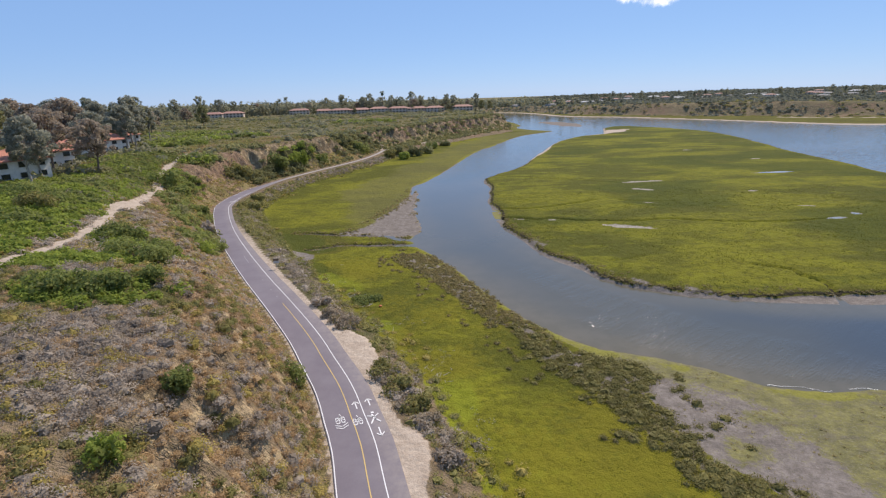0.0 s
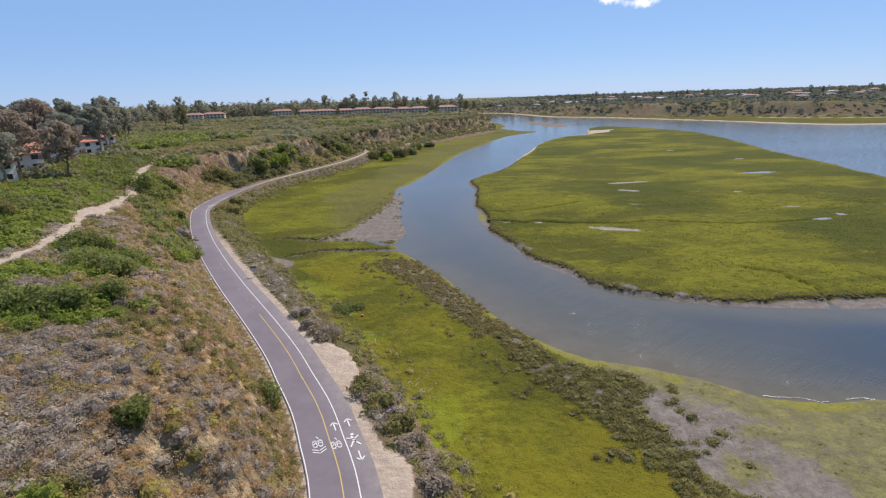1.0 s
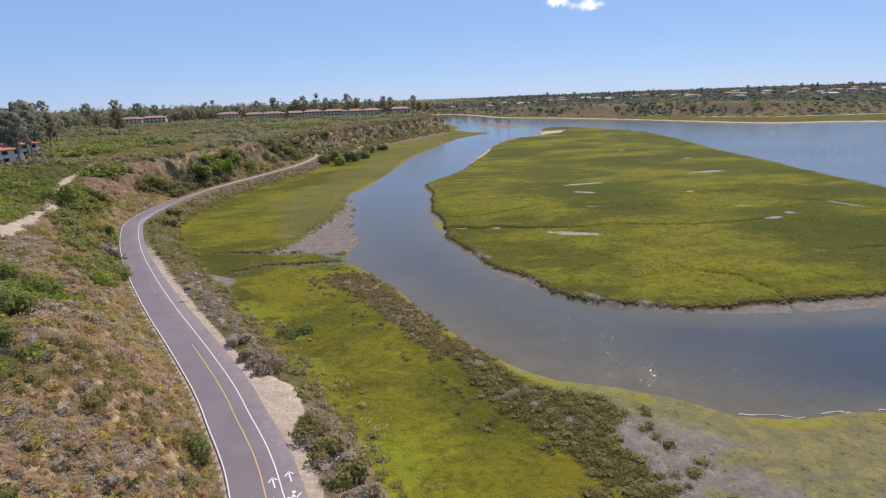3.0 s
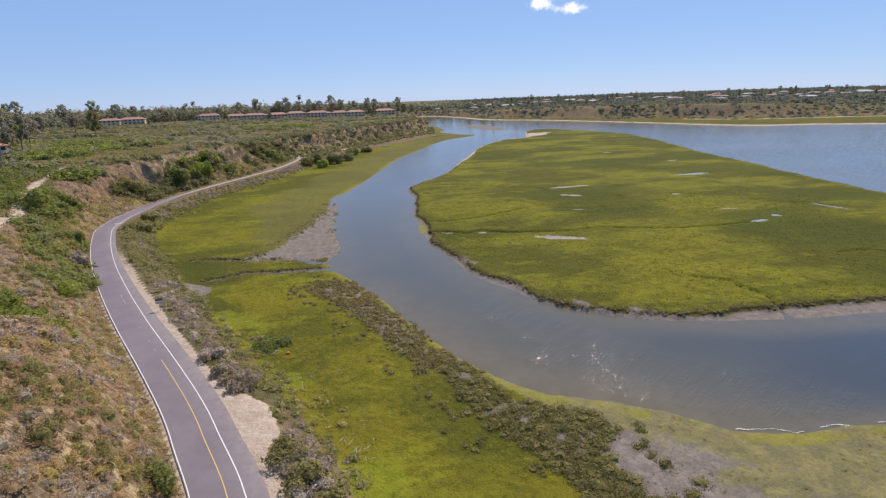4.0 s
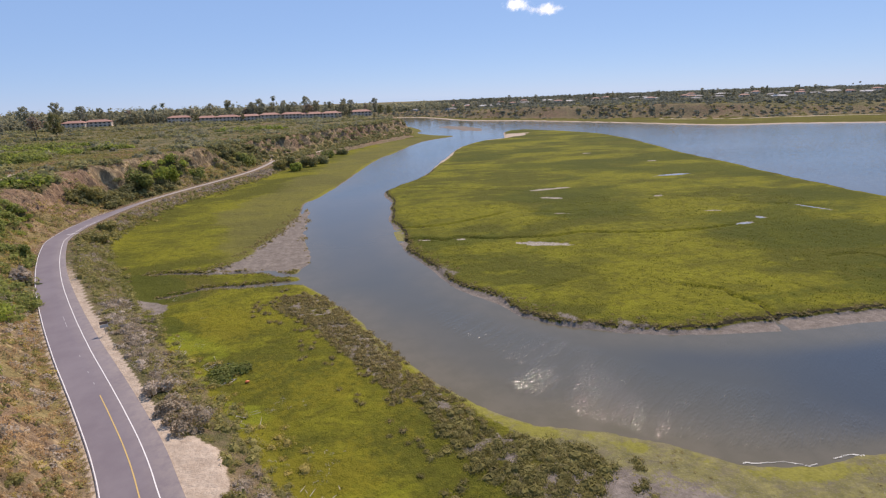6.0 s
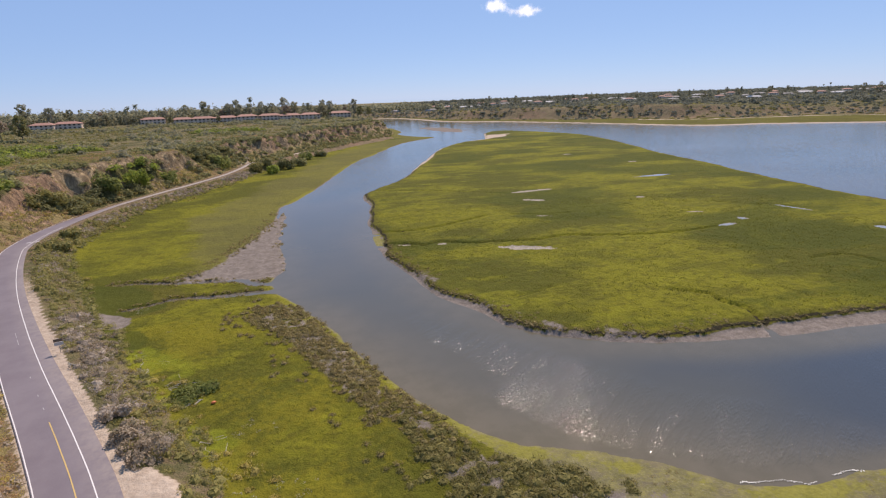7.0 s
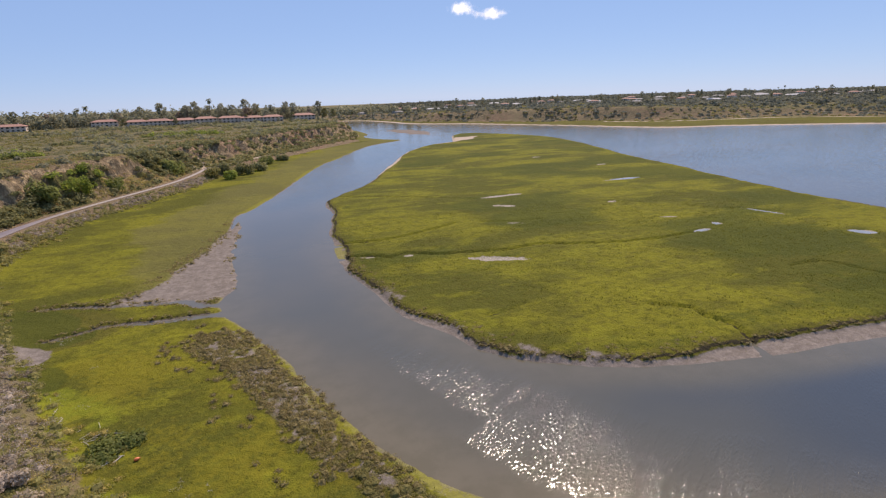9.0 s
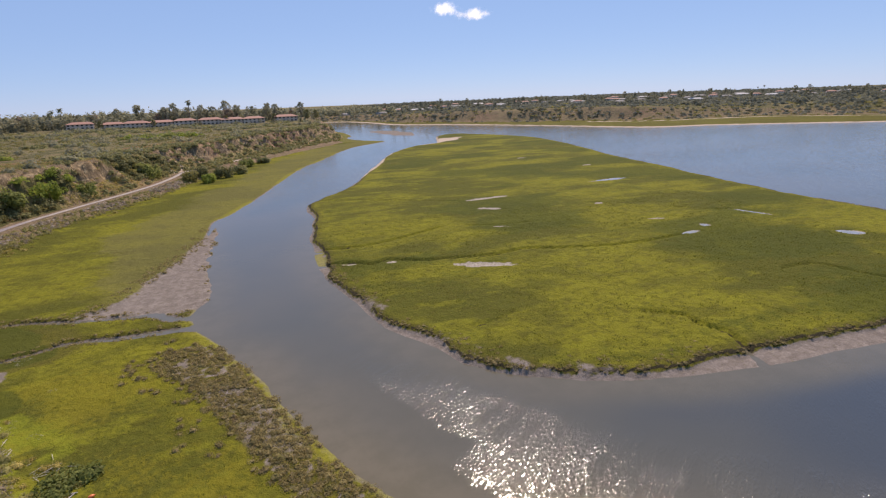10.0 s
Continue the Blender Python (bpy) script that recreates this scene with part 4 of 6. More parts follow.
BIKE = [(u * 0.62, w * 1.2, hl, hw, a) for u, w, hl, hw, a in ring(-0.45, 0, 0.3) + ring(0.45, 0, 0.3) + [(-0.2, 0.25, 0.4, 0.05, -35), (0.22, 0.28, 0.4, 0.05, 35), (0, 0.5, 0.05, 0.35, 0), (0.2, 0.85, 0.2, 0.05, 20)]]
CHEVRONS = [(s * 0.33, -0.95 - k * 0.42, 0.42, 0.06, -s * 58) for s in (-1, 1) for k in (0, 1)]
ARROW = [(0, 0, 0.75, 0.07, 0), (-0.2, 0.5, 0.34, 0.07, -38), (0.2, 0.5, 0.34, 0.07, 38)]
BARS = [(0, 0.1, 0.55, 0.12, 10), (-0.3, 0.35, 0.4, 0.07, 60), (0.33, 0.3, 0.4, 0.07, -50), (-0.28, -0.6, 0.5, 0.08, -28), (0.28, -0.6, 0.5, 0.08, 28), (0.05, 0.95, 0.16, 0.16, 0)]
marking("bicycle_mark", -11.1, 48.9, BIKE + CHEVRONS)
marking("bicycle_mark", -9.15, 48.6, BIKE)
marking("arrow_mark", -9.85, 51.7, ARROW)
marking("arrow_mark", -8.45, 52.3, ARROW)
marking("walking_mark", -7.5, 49.3, BARS)
marking("arrow_mark", -6.55, 46.8, [(u, -w, hl, hw, -a) for u, w, hl, hw, a in ARROW])
for y, l in ((86.5, 0.7), (90, 0.6), (95.5, 0.6), (107.5, 2.6), (110.5, 2.4)):
    strip("lane_dash", piece(ROAD, at_y(y), at_y(y) + l), -0.3, 0.07, ROAD_Z + 0.036, FADED_PAINT, road)
strip("cross_mark", np.array([(-72.5, 178.2), (-70.0, 179.2)]), 0, 0.4, ROAD_Z + 0.04, WHITE_PAINT, road)

# ---- leaves ----
CELL = np.array([(-0.9, -0.62), (-0.7, 0.66), (1.1, 0.0)])


def leafage(middles, radii, tall, count, leaf, seed, dome=True, core=0.0, spiky=0.0):
    """Many small leaves round every middle, facing outwards or (spiky) pointing outwards: places and faces."""
    r = np.random.default_rng(seed)
    n = len(middles)
    m, rad, h = np.repeat(middles, count, 0), np.repeat(radii, count), np.repeat(tall, count)
    d = r.normal(size=(n * count, 3))
    d /= np.linalg.norm(d, axis=1)[:, None]
    if dome:
        d[:, 2] = np.abs(d[:, 2]) * 1.0 - 0.08
    far = r.uniform(0.62, 1.08, (n * count, 1)) ** 0.7
    lump = 1 + 0.28 * rough(m[:, 0] + d[:, 0] * 1.7 * rad, m[:, 1] + d[:, 1] * 1.7 * rad + d[:, 2] * rad, 0.8, seed + 3, 2)[:, None]
    at = m + d * far * lump * np.stack([rad, rad, h], -1)
    out = d + r.normal(size=d.shape) * 0.55 + np.array([0.0, 0.0, 0.45])
    if spiky:
        u = d * spiky + r.normal(size=d.shape) * 0.6 + np.array([0, 0, 0.25 * spiky])
        u /= np.linalg.norm(u, axis=1)[:, None]
        w = np.cross(u, out + np.array([0.0, 0.0, 0.8]))
        w /= np.linalg.norm(w, axis=1)[:, None] + 1e-9
        w *= 0.62
    else:
        out /= np.linalg.norm(out, axis=1)[:, None]
        u = np.cross(out, r.normal(size=d.shape))
        u /= np.linalg.norm(u, axis=1)[:, None] + 1e-9
        w = np.cross(out, u)
    s = leaf * r.uniform(0.55, 1.3, (n * count, 1)) * (np.repeat(radii, count)[:, None] ** 0.35)
    v = (at[:, None, :] + (u * s)[:, None, :] * CELL[None, :, :1] + (w * s)[:, None, :] * CELL[None, :, 1:]).reshape(-1, 3)
    f = np.arange(len(v)).reshape(-1, 3)
    if core:
        rings, sides = 3, 6
        e, a = np.meshgrid(np.linspace(0, math.pi / 2 * 0.94, rings), np.arange(sides) / sides * 2 * math.pi, indexing="ij")
        shape = np.stack([np.cos(e) * np.cos(a), np.cos(e) * np.sin(a), np.sin(e)], -1).reshape(-1, 3)
        wob = 1 + 0.16 * r.normal(size=(n, len(shape), 1))
        cv = middles[:, None, :] + shape[None] * wob * core * np.stack([radii, radii, tall], -1)[:, None, :]
        i, j = np.meshgrid(np.arange(rings - 1), np.arange(sides), indexing="ij")
        q = np.stack([i * sides + j, i * sides + (j + 1) % sides, (i + 1) * sides + (j + 1) % sides, (i + 1) * sides + j], -1).reshape(-1, 4)
        q = np.concatenate([q[:, :3], q[:, [0, 2, 3]]])
        cf = (np.arange(n)[:, None, None] * len(shape) + q[None]).reshape(-1, 3) + len(v)
        v, f = np.concatenate([v, cv.reshape(-1, 3)]), np.concatenate([f, cf])
    return v, f


def scatter(x0, x1, y0, y1, gap, seed, keep):
    """Places about gap metres apart, kept with the chance that keep(x, y, bluff distance, cover) gives; with the ground's height."""
    r = np.random.default_rng(seed)
    gx, gy = np.meshgrid(np.arange(x0, x1, gap), np.arange(y0, y1, gap))
    x, y = (gx + r.uniform(-0.5, 0.5, gx.shape) * gap).ravel(), (gy + r.uniform(-0.5, 0.5, gx.shape) * gap).ravel()
    z, cover, bluff, land = ground(x, y)
    ok = r.random(len(x)) < keep(x, y, bluff, cover, land, z)
    return np.stack([x, y, z], -1)[ok], r


def stuff(name, label, places, r, size, squat, count, leaf, material, seed, core=0.5, spiky=1.0):
    if not len(places):
        return
    radii = size[0] + (size[1] - size[0]) * r.random(len(places)) ** 1.3
    v, f = leafage(places - np.array([0, 0, 0.05]), radii, radii * squat * r.uniform(0.7, 1.25, len(places)), count, leaf, seed, True, core, spiky)
    tagged(new(name, mesh_of(name, v, f, material)), label, "shrubs", kind="stuff")


def off_paths(x, y, cover):
    return 1 - np.clip(cover["dirt"] * 1.6, 0, 1)


def kind_of(x, y):
    return 0.75 * rough(x, y, 8, 82, 3) + 0.5 * rough(x, y, 1.3, 83, 1)


# scrub on the near bluff
def on_bluff(low, high, rate, slope=None):
    def keep(x, y, bluff, cover, land, z):
        k = kind_of(x, y)
        face = ease(16, 9, bluff)
        return rate * (bluff > 0.45) * (x > -0.95 * np.maximum(y, 20) - 8) * (k > low) * (k <= high) * off_paths(x, y, cover) * (1 - green_spot(x, y)) * (1 if slope is None else slope(face))
    return keep


for k, (y0, y1, gap, count, leaf) in enumerate(((16, 62, 0.88, 170, 0.09), (62, 128, 1.15, 84, 0.16), (-25, 16, 1.3, 50, 0.15))):
    p, r = scatter(-66 - 18 * (k == 1), -2, y0, y1, gap, 101 + 20 * k, on_bluff(-0.12, 2, 0.97, lambda f: 1 - 0.6 * f))
    stuff("sage_scrub", "low grey sagebrush covering the bluff", p, r, (0.5, 1.25), 0.7, count, leaf, SAGE, 1 + 30 * k, 0.6 if k == 0 else 0.0, 0.0)
    p, r = scatter(-66 - 18 * (k == 1), -2, y0, y1, gap * 1.1, 102 + 20 * k, on_bluff(-2, -0.05, 0.62))
    stuff("olive_scrub", "low olive-green scrub on the bluff", p, r, (0.45, 1.1), 0.7, count, leaf, OLIVE, 2 + 30 * k, 0.6 if k == 0 else 0.0, 0.0)
    p, r = scatter(-60 - 22 * (k == 1), -2, y0, y1, gap, 103 + 20 * k, on_bluff(-2, 2, 0.9, lambda f: 0.34 + 0.66 * f))
    stuff("dry_brush", "dry brown brush on the steep bluff face", p, r, (0.35, 0.9), 0.7, count, leaf, DRY, 3 + 30 * k, 0.6 if k == 0 else 0.0, 0.6)
    p, r = scatter(-66 - 18 * (k == 1), -2, y0, y1, gap * 1.7, 105 + 20 * k, on_bluff(-2, 2, 0.3))
    stuff("yellow_brush", "yellowish flowering brush on the bluff", p, r, (0.6, 1.2), 0.75, count, leaf, GOLD, 4 + 30 * k, 0.6 if k == 0 else 0.0, 0.0)


p, r = scatter(-70, 2, 14, 200, 0.42, 141, lambda x, y, b, c, l, z: (b > -0.1) * (b < 1.5) * 0.8)
half = r.random(len(p)) < 0.6
stuff("dry_brush", "dry golden grass beside the road", p[half], r, (0.2, 0.5), 0.9, 26, 0.11, GOLD, 36, 0.0, 0.6)
stuff("olive_scrub", "small olive weeds beside the road", p[~half], r, (0.18, 0.46), 0.8, 22, 0.11, OLIVE, 37, 0.0, 0.6)


p, r = scatter(-110, -20, 30, 200, 1.5, 104, lambda x, y, b, c, l, z: (b > 4) * green_spot(x, y) * off_paths(x, y, c) * 0.95)
stuff("green_thicket", "dense fresh green thicket on the bluff top", p, r, (0.8, 1.6), 0.75, 110, 0.19, BRIGHT, 40, 0.5, 0.0)
p, r = scatter(-140, -60, 60, 280, 1.9, 124, lambda x, y, b, c, l, z: behind_trail(x, y) * (rough(x, y, 9, 95, 3) > -0.02) * ease(0.85, 1.1, oval(x, y, -104, 131, 9, 9)))
stuff("green_thicket", "bright green creeper on the bank above the trail", p, r, (0.9, 2.0), 0.75, 64, 0.30, BRIGHT, 21, 0.5, 0.0)
p, r = scatter(-140, -60, 60, 280, 1.9, 125, lambda x, y, b, c, l, z: behind_trail(x, y) * (rough(x, y, 9, 95, 3) < 0.04) * ease(0.85, 1.1, oval(x, y, -104, 131, 9, 9)))
stuff("green_scrub", "darker green shrubs on the bank above the trail", p, r, (0.9, 2.2), 0.8, 64, 0.30, GREEN, 22, 0.5, 0.0)
p, r = scatter(-108, -40, 98, 192, 1.7, 132, lambda x, y, b, c, l, z: (b > 0.6) * gully_spot(x, y) * off_paths(x, y, c) * 0.9)
stuff("green_thicket", "dark green thicket in the gully below the trail", p, r, (0.9, 2.1), 0.85, 80, 0.27, GREEN, 29, 0.5, 0.0)
# thick bushes at the foot of the bluff
for k, (chance, leafy, label) in enumerate(((on_foot, GREY_GREEN, "grey-green bushes at the foot of the bluff"), (on_foot, OLIVE, "olive-green bushes at the foot of the bluff"), (on_bright, BRIGHT, "fresh green bushes at the foot of the bluff"))):
    p, r = scatter(-100, -30, 195, 365, 2.6, 133 + k, lambda x, y, b, c, l, z: (b > 1.6) * chance(x, y) * (0.9, 0.35, 0.65)[k])
    stuff("green_thicket", label, p, r, (1.3, 3.0), 0.95, 110, 0.34, leafy, 50 + k, 0.5, 0.0)
p, r = scatter(-285, -30, 185, 490, 3.0, 131, lambda x, y, b, c, l, z: (b > 14) * far_green(x, y) * off_paths(x, y, c) * 0.8)
half = r.random(len(p)) < 0.4
stuff("green_thicket", "fresh green thicket on the plateau", p[half], r, (1.6, 3.6), 0.9, 60, 0.5, BRIGHT, 28, 0.4, 0.0)
stuff("green_thicket", "dark green thicket on the plateau", p[~half], r, (1.4, 4.0), 0.95, 60, 0.5, GREEN, 31, 0.4, 0.0)
# scrub further along
p, r = scatter(-125, -36, 128, 330, 1.7, 105, lambda x, y, b, c, l, z: (b > 0.9) * (b < 48) * off_paths(x, y, c) * (kind_of(x, y) > -0.12) * 0.9 * (1 - 0.85 * ease(150, 185, y) * ease(7, 10, b) * ease(23, 19, b)))
stuff("olive_scrub", "olive scrub along the bluff", p, r, (0.7, 1.6), 0.65, 44, 0.26, OLIVE, 5, 0.0, 0.5)
p, r = scatter(-125, -30, 128, 420, 1.8, 106, lambda x, y, b, c, l, z: (b > 0.9) * (b < 44) * off_paths(x, y, c) * (kind_of(x, y) < 0.08) * 0.85 * (1 - 0.85 * ease(150, 185, y) * ease(7, 10, b) * ease(23, 19, b)))
stuff("dry_brush", "dry brown brush along the bluff", p, r, (0.6, 1.4), 0.6, 40, 0.25, DRY, 6, 0.0, 0.5)
p, r = scatter(-112, -34, 150, 345, 1.35, 143, lambda x, y, b, c, l, z: (b > 5) * (b < 21) * (1 - 0.8 * on_foot(x, y)) * 0.32)
half = r.random(len(p)) < 0.65
stuff("dry_brush", "small dry tufts on the steep face of the bluff", p[half], r, (0.25, 0.75), 0.7, 24, 0.22, DRY, 39, 0.0, 0.5)
stuff("olive_scrub", "small olive tufts on the steep face of the bluff", p[~half], r, (0.25, 0.8), 0.7, 24, 0.22, OLIVE, 41, 0.0, 0.5)
p, r = scatter(-125, -30, 128, 420, 3.4, 126, lambda x, y, b, c, l, z: (b > 0.9) * (b < 30) * off_paths(x, y, c) * (rough(x, y, 16, 96, 3) > 0.12) * 0.9)
stuff("green_scrub", "dark green shrubs in the gullies of the bluff", p, r, (1.3, 2.8), 0.75, 60, 0.4, GREY_GREEN, 23, 0.5, 0.0)
p, r = scatter(-330, 80, 130, 660, 4.6, 107, lambda x, y, b, c, l, z: (b > 16) * off_paths(x, y, c) * np.clip(0.04 + 2.0 * rough(x, y, 24, 84, 4), 0.02, 0.95))
half = r.random(len(p)) < 0.55
stuff("green_scrub", "grey-green scrub on the plateau", p[half], r, (1.5, 4.2), 0.7, 46, 0.55, GREY_GREEN, 7, 0.4, 0.0)
stuff("green_scrub", "scrub on the plateau, greyed for haze", p[~half], r, (1.5, 4.6), 0.75, 46, 0.55, FAR_LEAF, 42, 0.4, 0.0)
p, r = scatter(-330, 80, 130, 660, 4.4, 108, lambda x, y, b, c, l, z: (b > 12) * off_paths(x, y, c) * np.clip(0.26 - 0.7 * rough(x, y, 40, 84, 3), 0.05, 0.8))
stuff("olive_scrub", "olive scrub on the plateau", p, r, (1.0, 2.4), 0.5, 24, 0.5, OLIVE, 8, 0.0, 0.3)
p, r = scatter(-60, 90, 320, 560, 3.2, 109, lambda x, y, b, c, l, z: (b > 0.5) * (b < 26) * 0.75)
stuff("green_scrub", "dark scrub on the far end of the bluff", p, r, (1.2, 2.8), 0.7, 40, 0.55, GREY_GREEN, 9, 0.0, 0.0)
# brush between road and marsh
def road_bank(x, y, lo, hi):
    d, _ = away(ROAD, x, y, False, 60.0)
    return (d > lo) * (d < hi + 1.5 * rough(x, y, 6, 85, 2))


p, r = scatter(-90, 14, -20, 360, 1.3, 110, lambda x, y, b, c, l, z: (b < 0) * road_bank(x, y, 5.0, 11) * off_paths(x, y, c) * (kind_of(x, y) > -0.05) * 0.55)
stuff("dry_brush", "grey-brown brush on the road bank", p, r, (0.5, 1.5), 0.7, 110, 0.125, TWIG, 10, 0.55, 0.6)
p, r = scatter(-90, 14, -20, 360, 1.4, 111, lambda x, y, b, c, l, z: (b < 0) * road_bank(x, y, 4.8, 12) * off_paths(x, y, c) * (kind_of(x, y) < 0.3) * 0.9)
stuff("olive_scrub", "olive brush on the road bank", p, r, (0.5, 1.4), 0.7, 100, 0.125, OLIVE, 11, 0.55, 0.6)
p, r = scatter(-90, 14, -20, 360, 1.3, 116, lambda x, y, b, c, l, z: (b < 0) * road_bank(x, y, 4.6, 9) * off_paths(x, y, c) * (kind_of(x, y) > -0.05) * 0.7)
stuff("sage_scrub", "pale grey sage on the road bank", p, r, (0.5, 1.5), 0.7, 110, 0.125, SAGE, 16, 0.55, 0.6)
p, r = scatter(-90, 14, 20, 250, 2.0, 139, lambda x, y, b, c, l, z: (b < 0) * road_bank(x, y, 6.5, 15) * off_paths(x, y, c) * (rough(x, y, 7, 101, 2) > 0.0) * 0.7 * (1 - c["shadegreen"]))
stuff("yellow_brush", "yellow-green brush at the foot of the road bank", p, r, (0.5, 1.3), 0.7, 90, 0.13, GOLD, 34, 0.55, 0.6)
p, r = scatter(-120, -30, 128, 360, 2.2, 140, lambda x, y, b, c, l, z: (b > 1.2) * (b < 10) * (rough(x, y, 12, 102, 3) > -0.1) * 0.8)
stuff("yellow_brush", "yellow-olive brush on the lower slope of the bluff", p, r, (0.7, 1.7), 0.75, 44, 0.27, GOLD, 35, 0.0, 0.5)
p, r = scatter(-88, -44, 132, 210, 2.0, 142, lambda x, y, b, c, l, z: (b < 0) * road_bank(x, y, 4.3, 10.5) * off_paths(x, y, c) * (rough(x, y, 9, 104, 2) > -0.12) * 0.8)
stuff("olive_scrub", "taller olive bushes between road and marsh", p, r, (0.9, 2.1), 0.85, 80, 0.24, OLIVE, 38, 0.5, 0.2)
p, r = scatter(-60, 70, 350, 530, 2.4, 145, lambda x, y, b, c, l, z: (b > -9) * (b < 3) * off_paths(x, y, c) * 0.75)
half = r.random(len(p)) < 0.55
stuff("green_scrub", "grey-green scrub along the path at the foot of the bluff", p[half], r, (0.9, 2.4), 0.9, 44, 0.42, GREY_GREEN, 55, 0.4, 0.0)
stuff("olive_scrub", "olive scrub along the path at the foot of the bluff", p[~half], r, (0.8, 2.0), 0.8, 44, 0.42, OLIVE, 56, 0.4, 0.0)
# tussocks and marsh shoots
p, r = scatter(-14, 44, 26, 128, 0.74, 112, lambda x, y, b, c, l, z: np.maximum(ease(-0.5, 1.5, within(TUSSOCK_BAND, x, y) + 1.2 * rough(x, y, 5, 86, 2)), 0.45 * ease(-6, 0, within(TUSSOCK_BAND, x, y)) * (l > 2.5) * (rough(x, y, 3, 98, 2) > 0.0)) * ease(0.02, 0.08, np.abs(rough(x, y, 2.2, 29, 1))) * 0.97)
near = p[:, 1] < 74 + 5 * r.normal(size=len(p))
stuff("tussocks", "brown tussocks on grey mud", p[~near], r, (0.46, 0.9), 0.75, 80, 0.115, TUSSOCK, 12, 0.55, 0.5)
stuff("tussocks", "dark olive tussocks on grey mud", p[near], r, (0.5, 1.25), 0.62, 120, 0.115, CUSHION, 58, 0.6, 0.4)
def bank(x, y):
    """Distance inland from the foot of the island's bank."""
    return within(ISLAND, x, y) + 0.6 * rough(x, y, 9, 3, 4) - beach_width(x, y, rough(x, y, 9, 3, 4)) + 0.7 * rough(x, y, 5, 30, 4)


p, r = scatter(14, 178, 78, 156, 0.7, 113, lambda x, y, b, c, l, z: ease(1.9, 1.2, bank(x, y)) * (bank(x, y) > 0.3) * np.clip(0.75 + 1.2 * rough(x, y, 5, 103, 3), 0.2, 0.95))
stuff("tussocks", "dark tussocks along the bank of the island", p, r, (0.25, 0.7), 0.4, 34, 0.14, TUSSOCK, 13, 0.6, 0.5)
p, r = scatter(16, 66, 84, 152, 1.15, 137, lambda x, y, b, c, l, z: ease(5.5, 2.0, bank(x, y)) * (bank(x, y) > 1.2) * (rough(x, y, 3, 99, 2) > -0.05))
stuff("tussocks", "olive tussocks behind the bank of the island", p, r, (0.3, 0.7), 0.55, 30, 0.14, TUSSOCK, 32, 0.5, 0.5)
p, r = scatter(-44, -2, 120, 215, 0.95, 138, lambda x, y, b, c, l, z: (z > -0.25) * (b < 0) * np.maximum(ease(3.2, 1.2, np.abs(within(MUDFLAT, x, y) + 1.0)) * (rough(x, y, 4, 100, 3) > -0.15), np.maximum(ease(2.6, 1.4, away(LEFT_CREEK, x, y)[0]), ease(2.6, 1.4, away(LEFT_CREEK_B, x, y)[0])) * 0.8))
stuff("tussocks", "brown tussocks along the creeks and the mudflat", p, r, (0.3, 0.75), 0.6, 34, 0.15, TUSSOCK, 33, 0.5, 0.5)
p, r = scatter(-50, 40, 26, 140, 0.72, 114, lambda x, y, b, c, l, z: (b < 0) * (l > 1.5) * (c["mud"] < 0.3) * (c["dirt"] < 0.1) * (within(LEFT_LAND, x, y) > 0) * road_bank(x, y, 11, 90) * 0.5 * (1 - 0.9 * c["shadegreen"]) * (1 - 0.6 * c["lush"]))
stuff("marsh_plants", "low yellow-green pickleweed and cordgrass", p, r, (0.3, 0.8), 0.22, 14, 0.13, MARSH, 14, 0)
p, r = scatter(16, 150, 80, 190, 1.25, 146, lambda x, y, b, c, l, z: (bank(x, y) > 1.2) * (c["pool"] < 0.3) * (c["creek"] < 0.3) * np.clip(0.5 + 0.8 * rough(x, y, 9, 39, 3), 0.1, 0.9))
stuff("marsh_plants", "low mats of yellow-green pickleweed on the island", p, r, (0.5, 1.3), 0.13, 16, 0.19, MARSH, 57, 0)
# skyline woods, in leaves tinted grey for haze
p, r = scatter(-470, 70, 600, 1000, 8, 119, lambda x, y, b, c, l, z: (b > 26) * ((y > 690) | (x < -290)) * 0.75)
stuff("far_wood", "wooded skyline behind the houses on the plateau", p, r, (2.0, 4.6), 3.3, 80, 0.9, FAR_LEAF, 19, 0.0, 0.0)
p, r = scatter(-1300, 240, 760, 1450, 15, 127, lambda x, y, b, c, l, z: (l > 60) * (x > -0.95 * y) * 0.8)
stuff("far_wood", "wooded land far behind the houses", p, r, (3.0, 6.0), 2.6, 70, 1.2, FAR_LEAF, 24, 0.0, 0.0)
p, r = scatter(80, 1500, 500, 1800, 17, 128, lambda x, y, b, c, l, z: (within(FAR_BLUFF, x, y, 400) > 70) * np.clip(0.75 + 0.6 * rough(x, y, 50, 47, 3), 0.3, 1))
stuff("far_wood", "wooded ridge behind the far shore", p, r, (2.5, 5.5), 1.15, 48, 1.0, RIDGE_LEAF, 25, 0.0, 0.0)
p, r = scatter(20, 90, 20, 62, 1.0, 130, lambda x, y, b, c, l, z: (within(SHORE_MUD, x, y) > 0.5) * (l > 1.0) * (rough(x, y, 5, 97, 3) > -0.02) * 0.7)
stuff("tussocks", "small scattered tussocks on the pale mud", p, r, (0.10, 0.42), 0.55, 30, 0.09, TUSSOCK, 27, 0.5, 0.5)
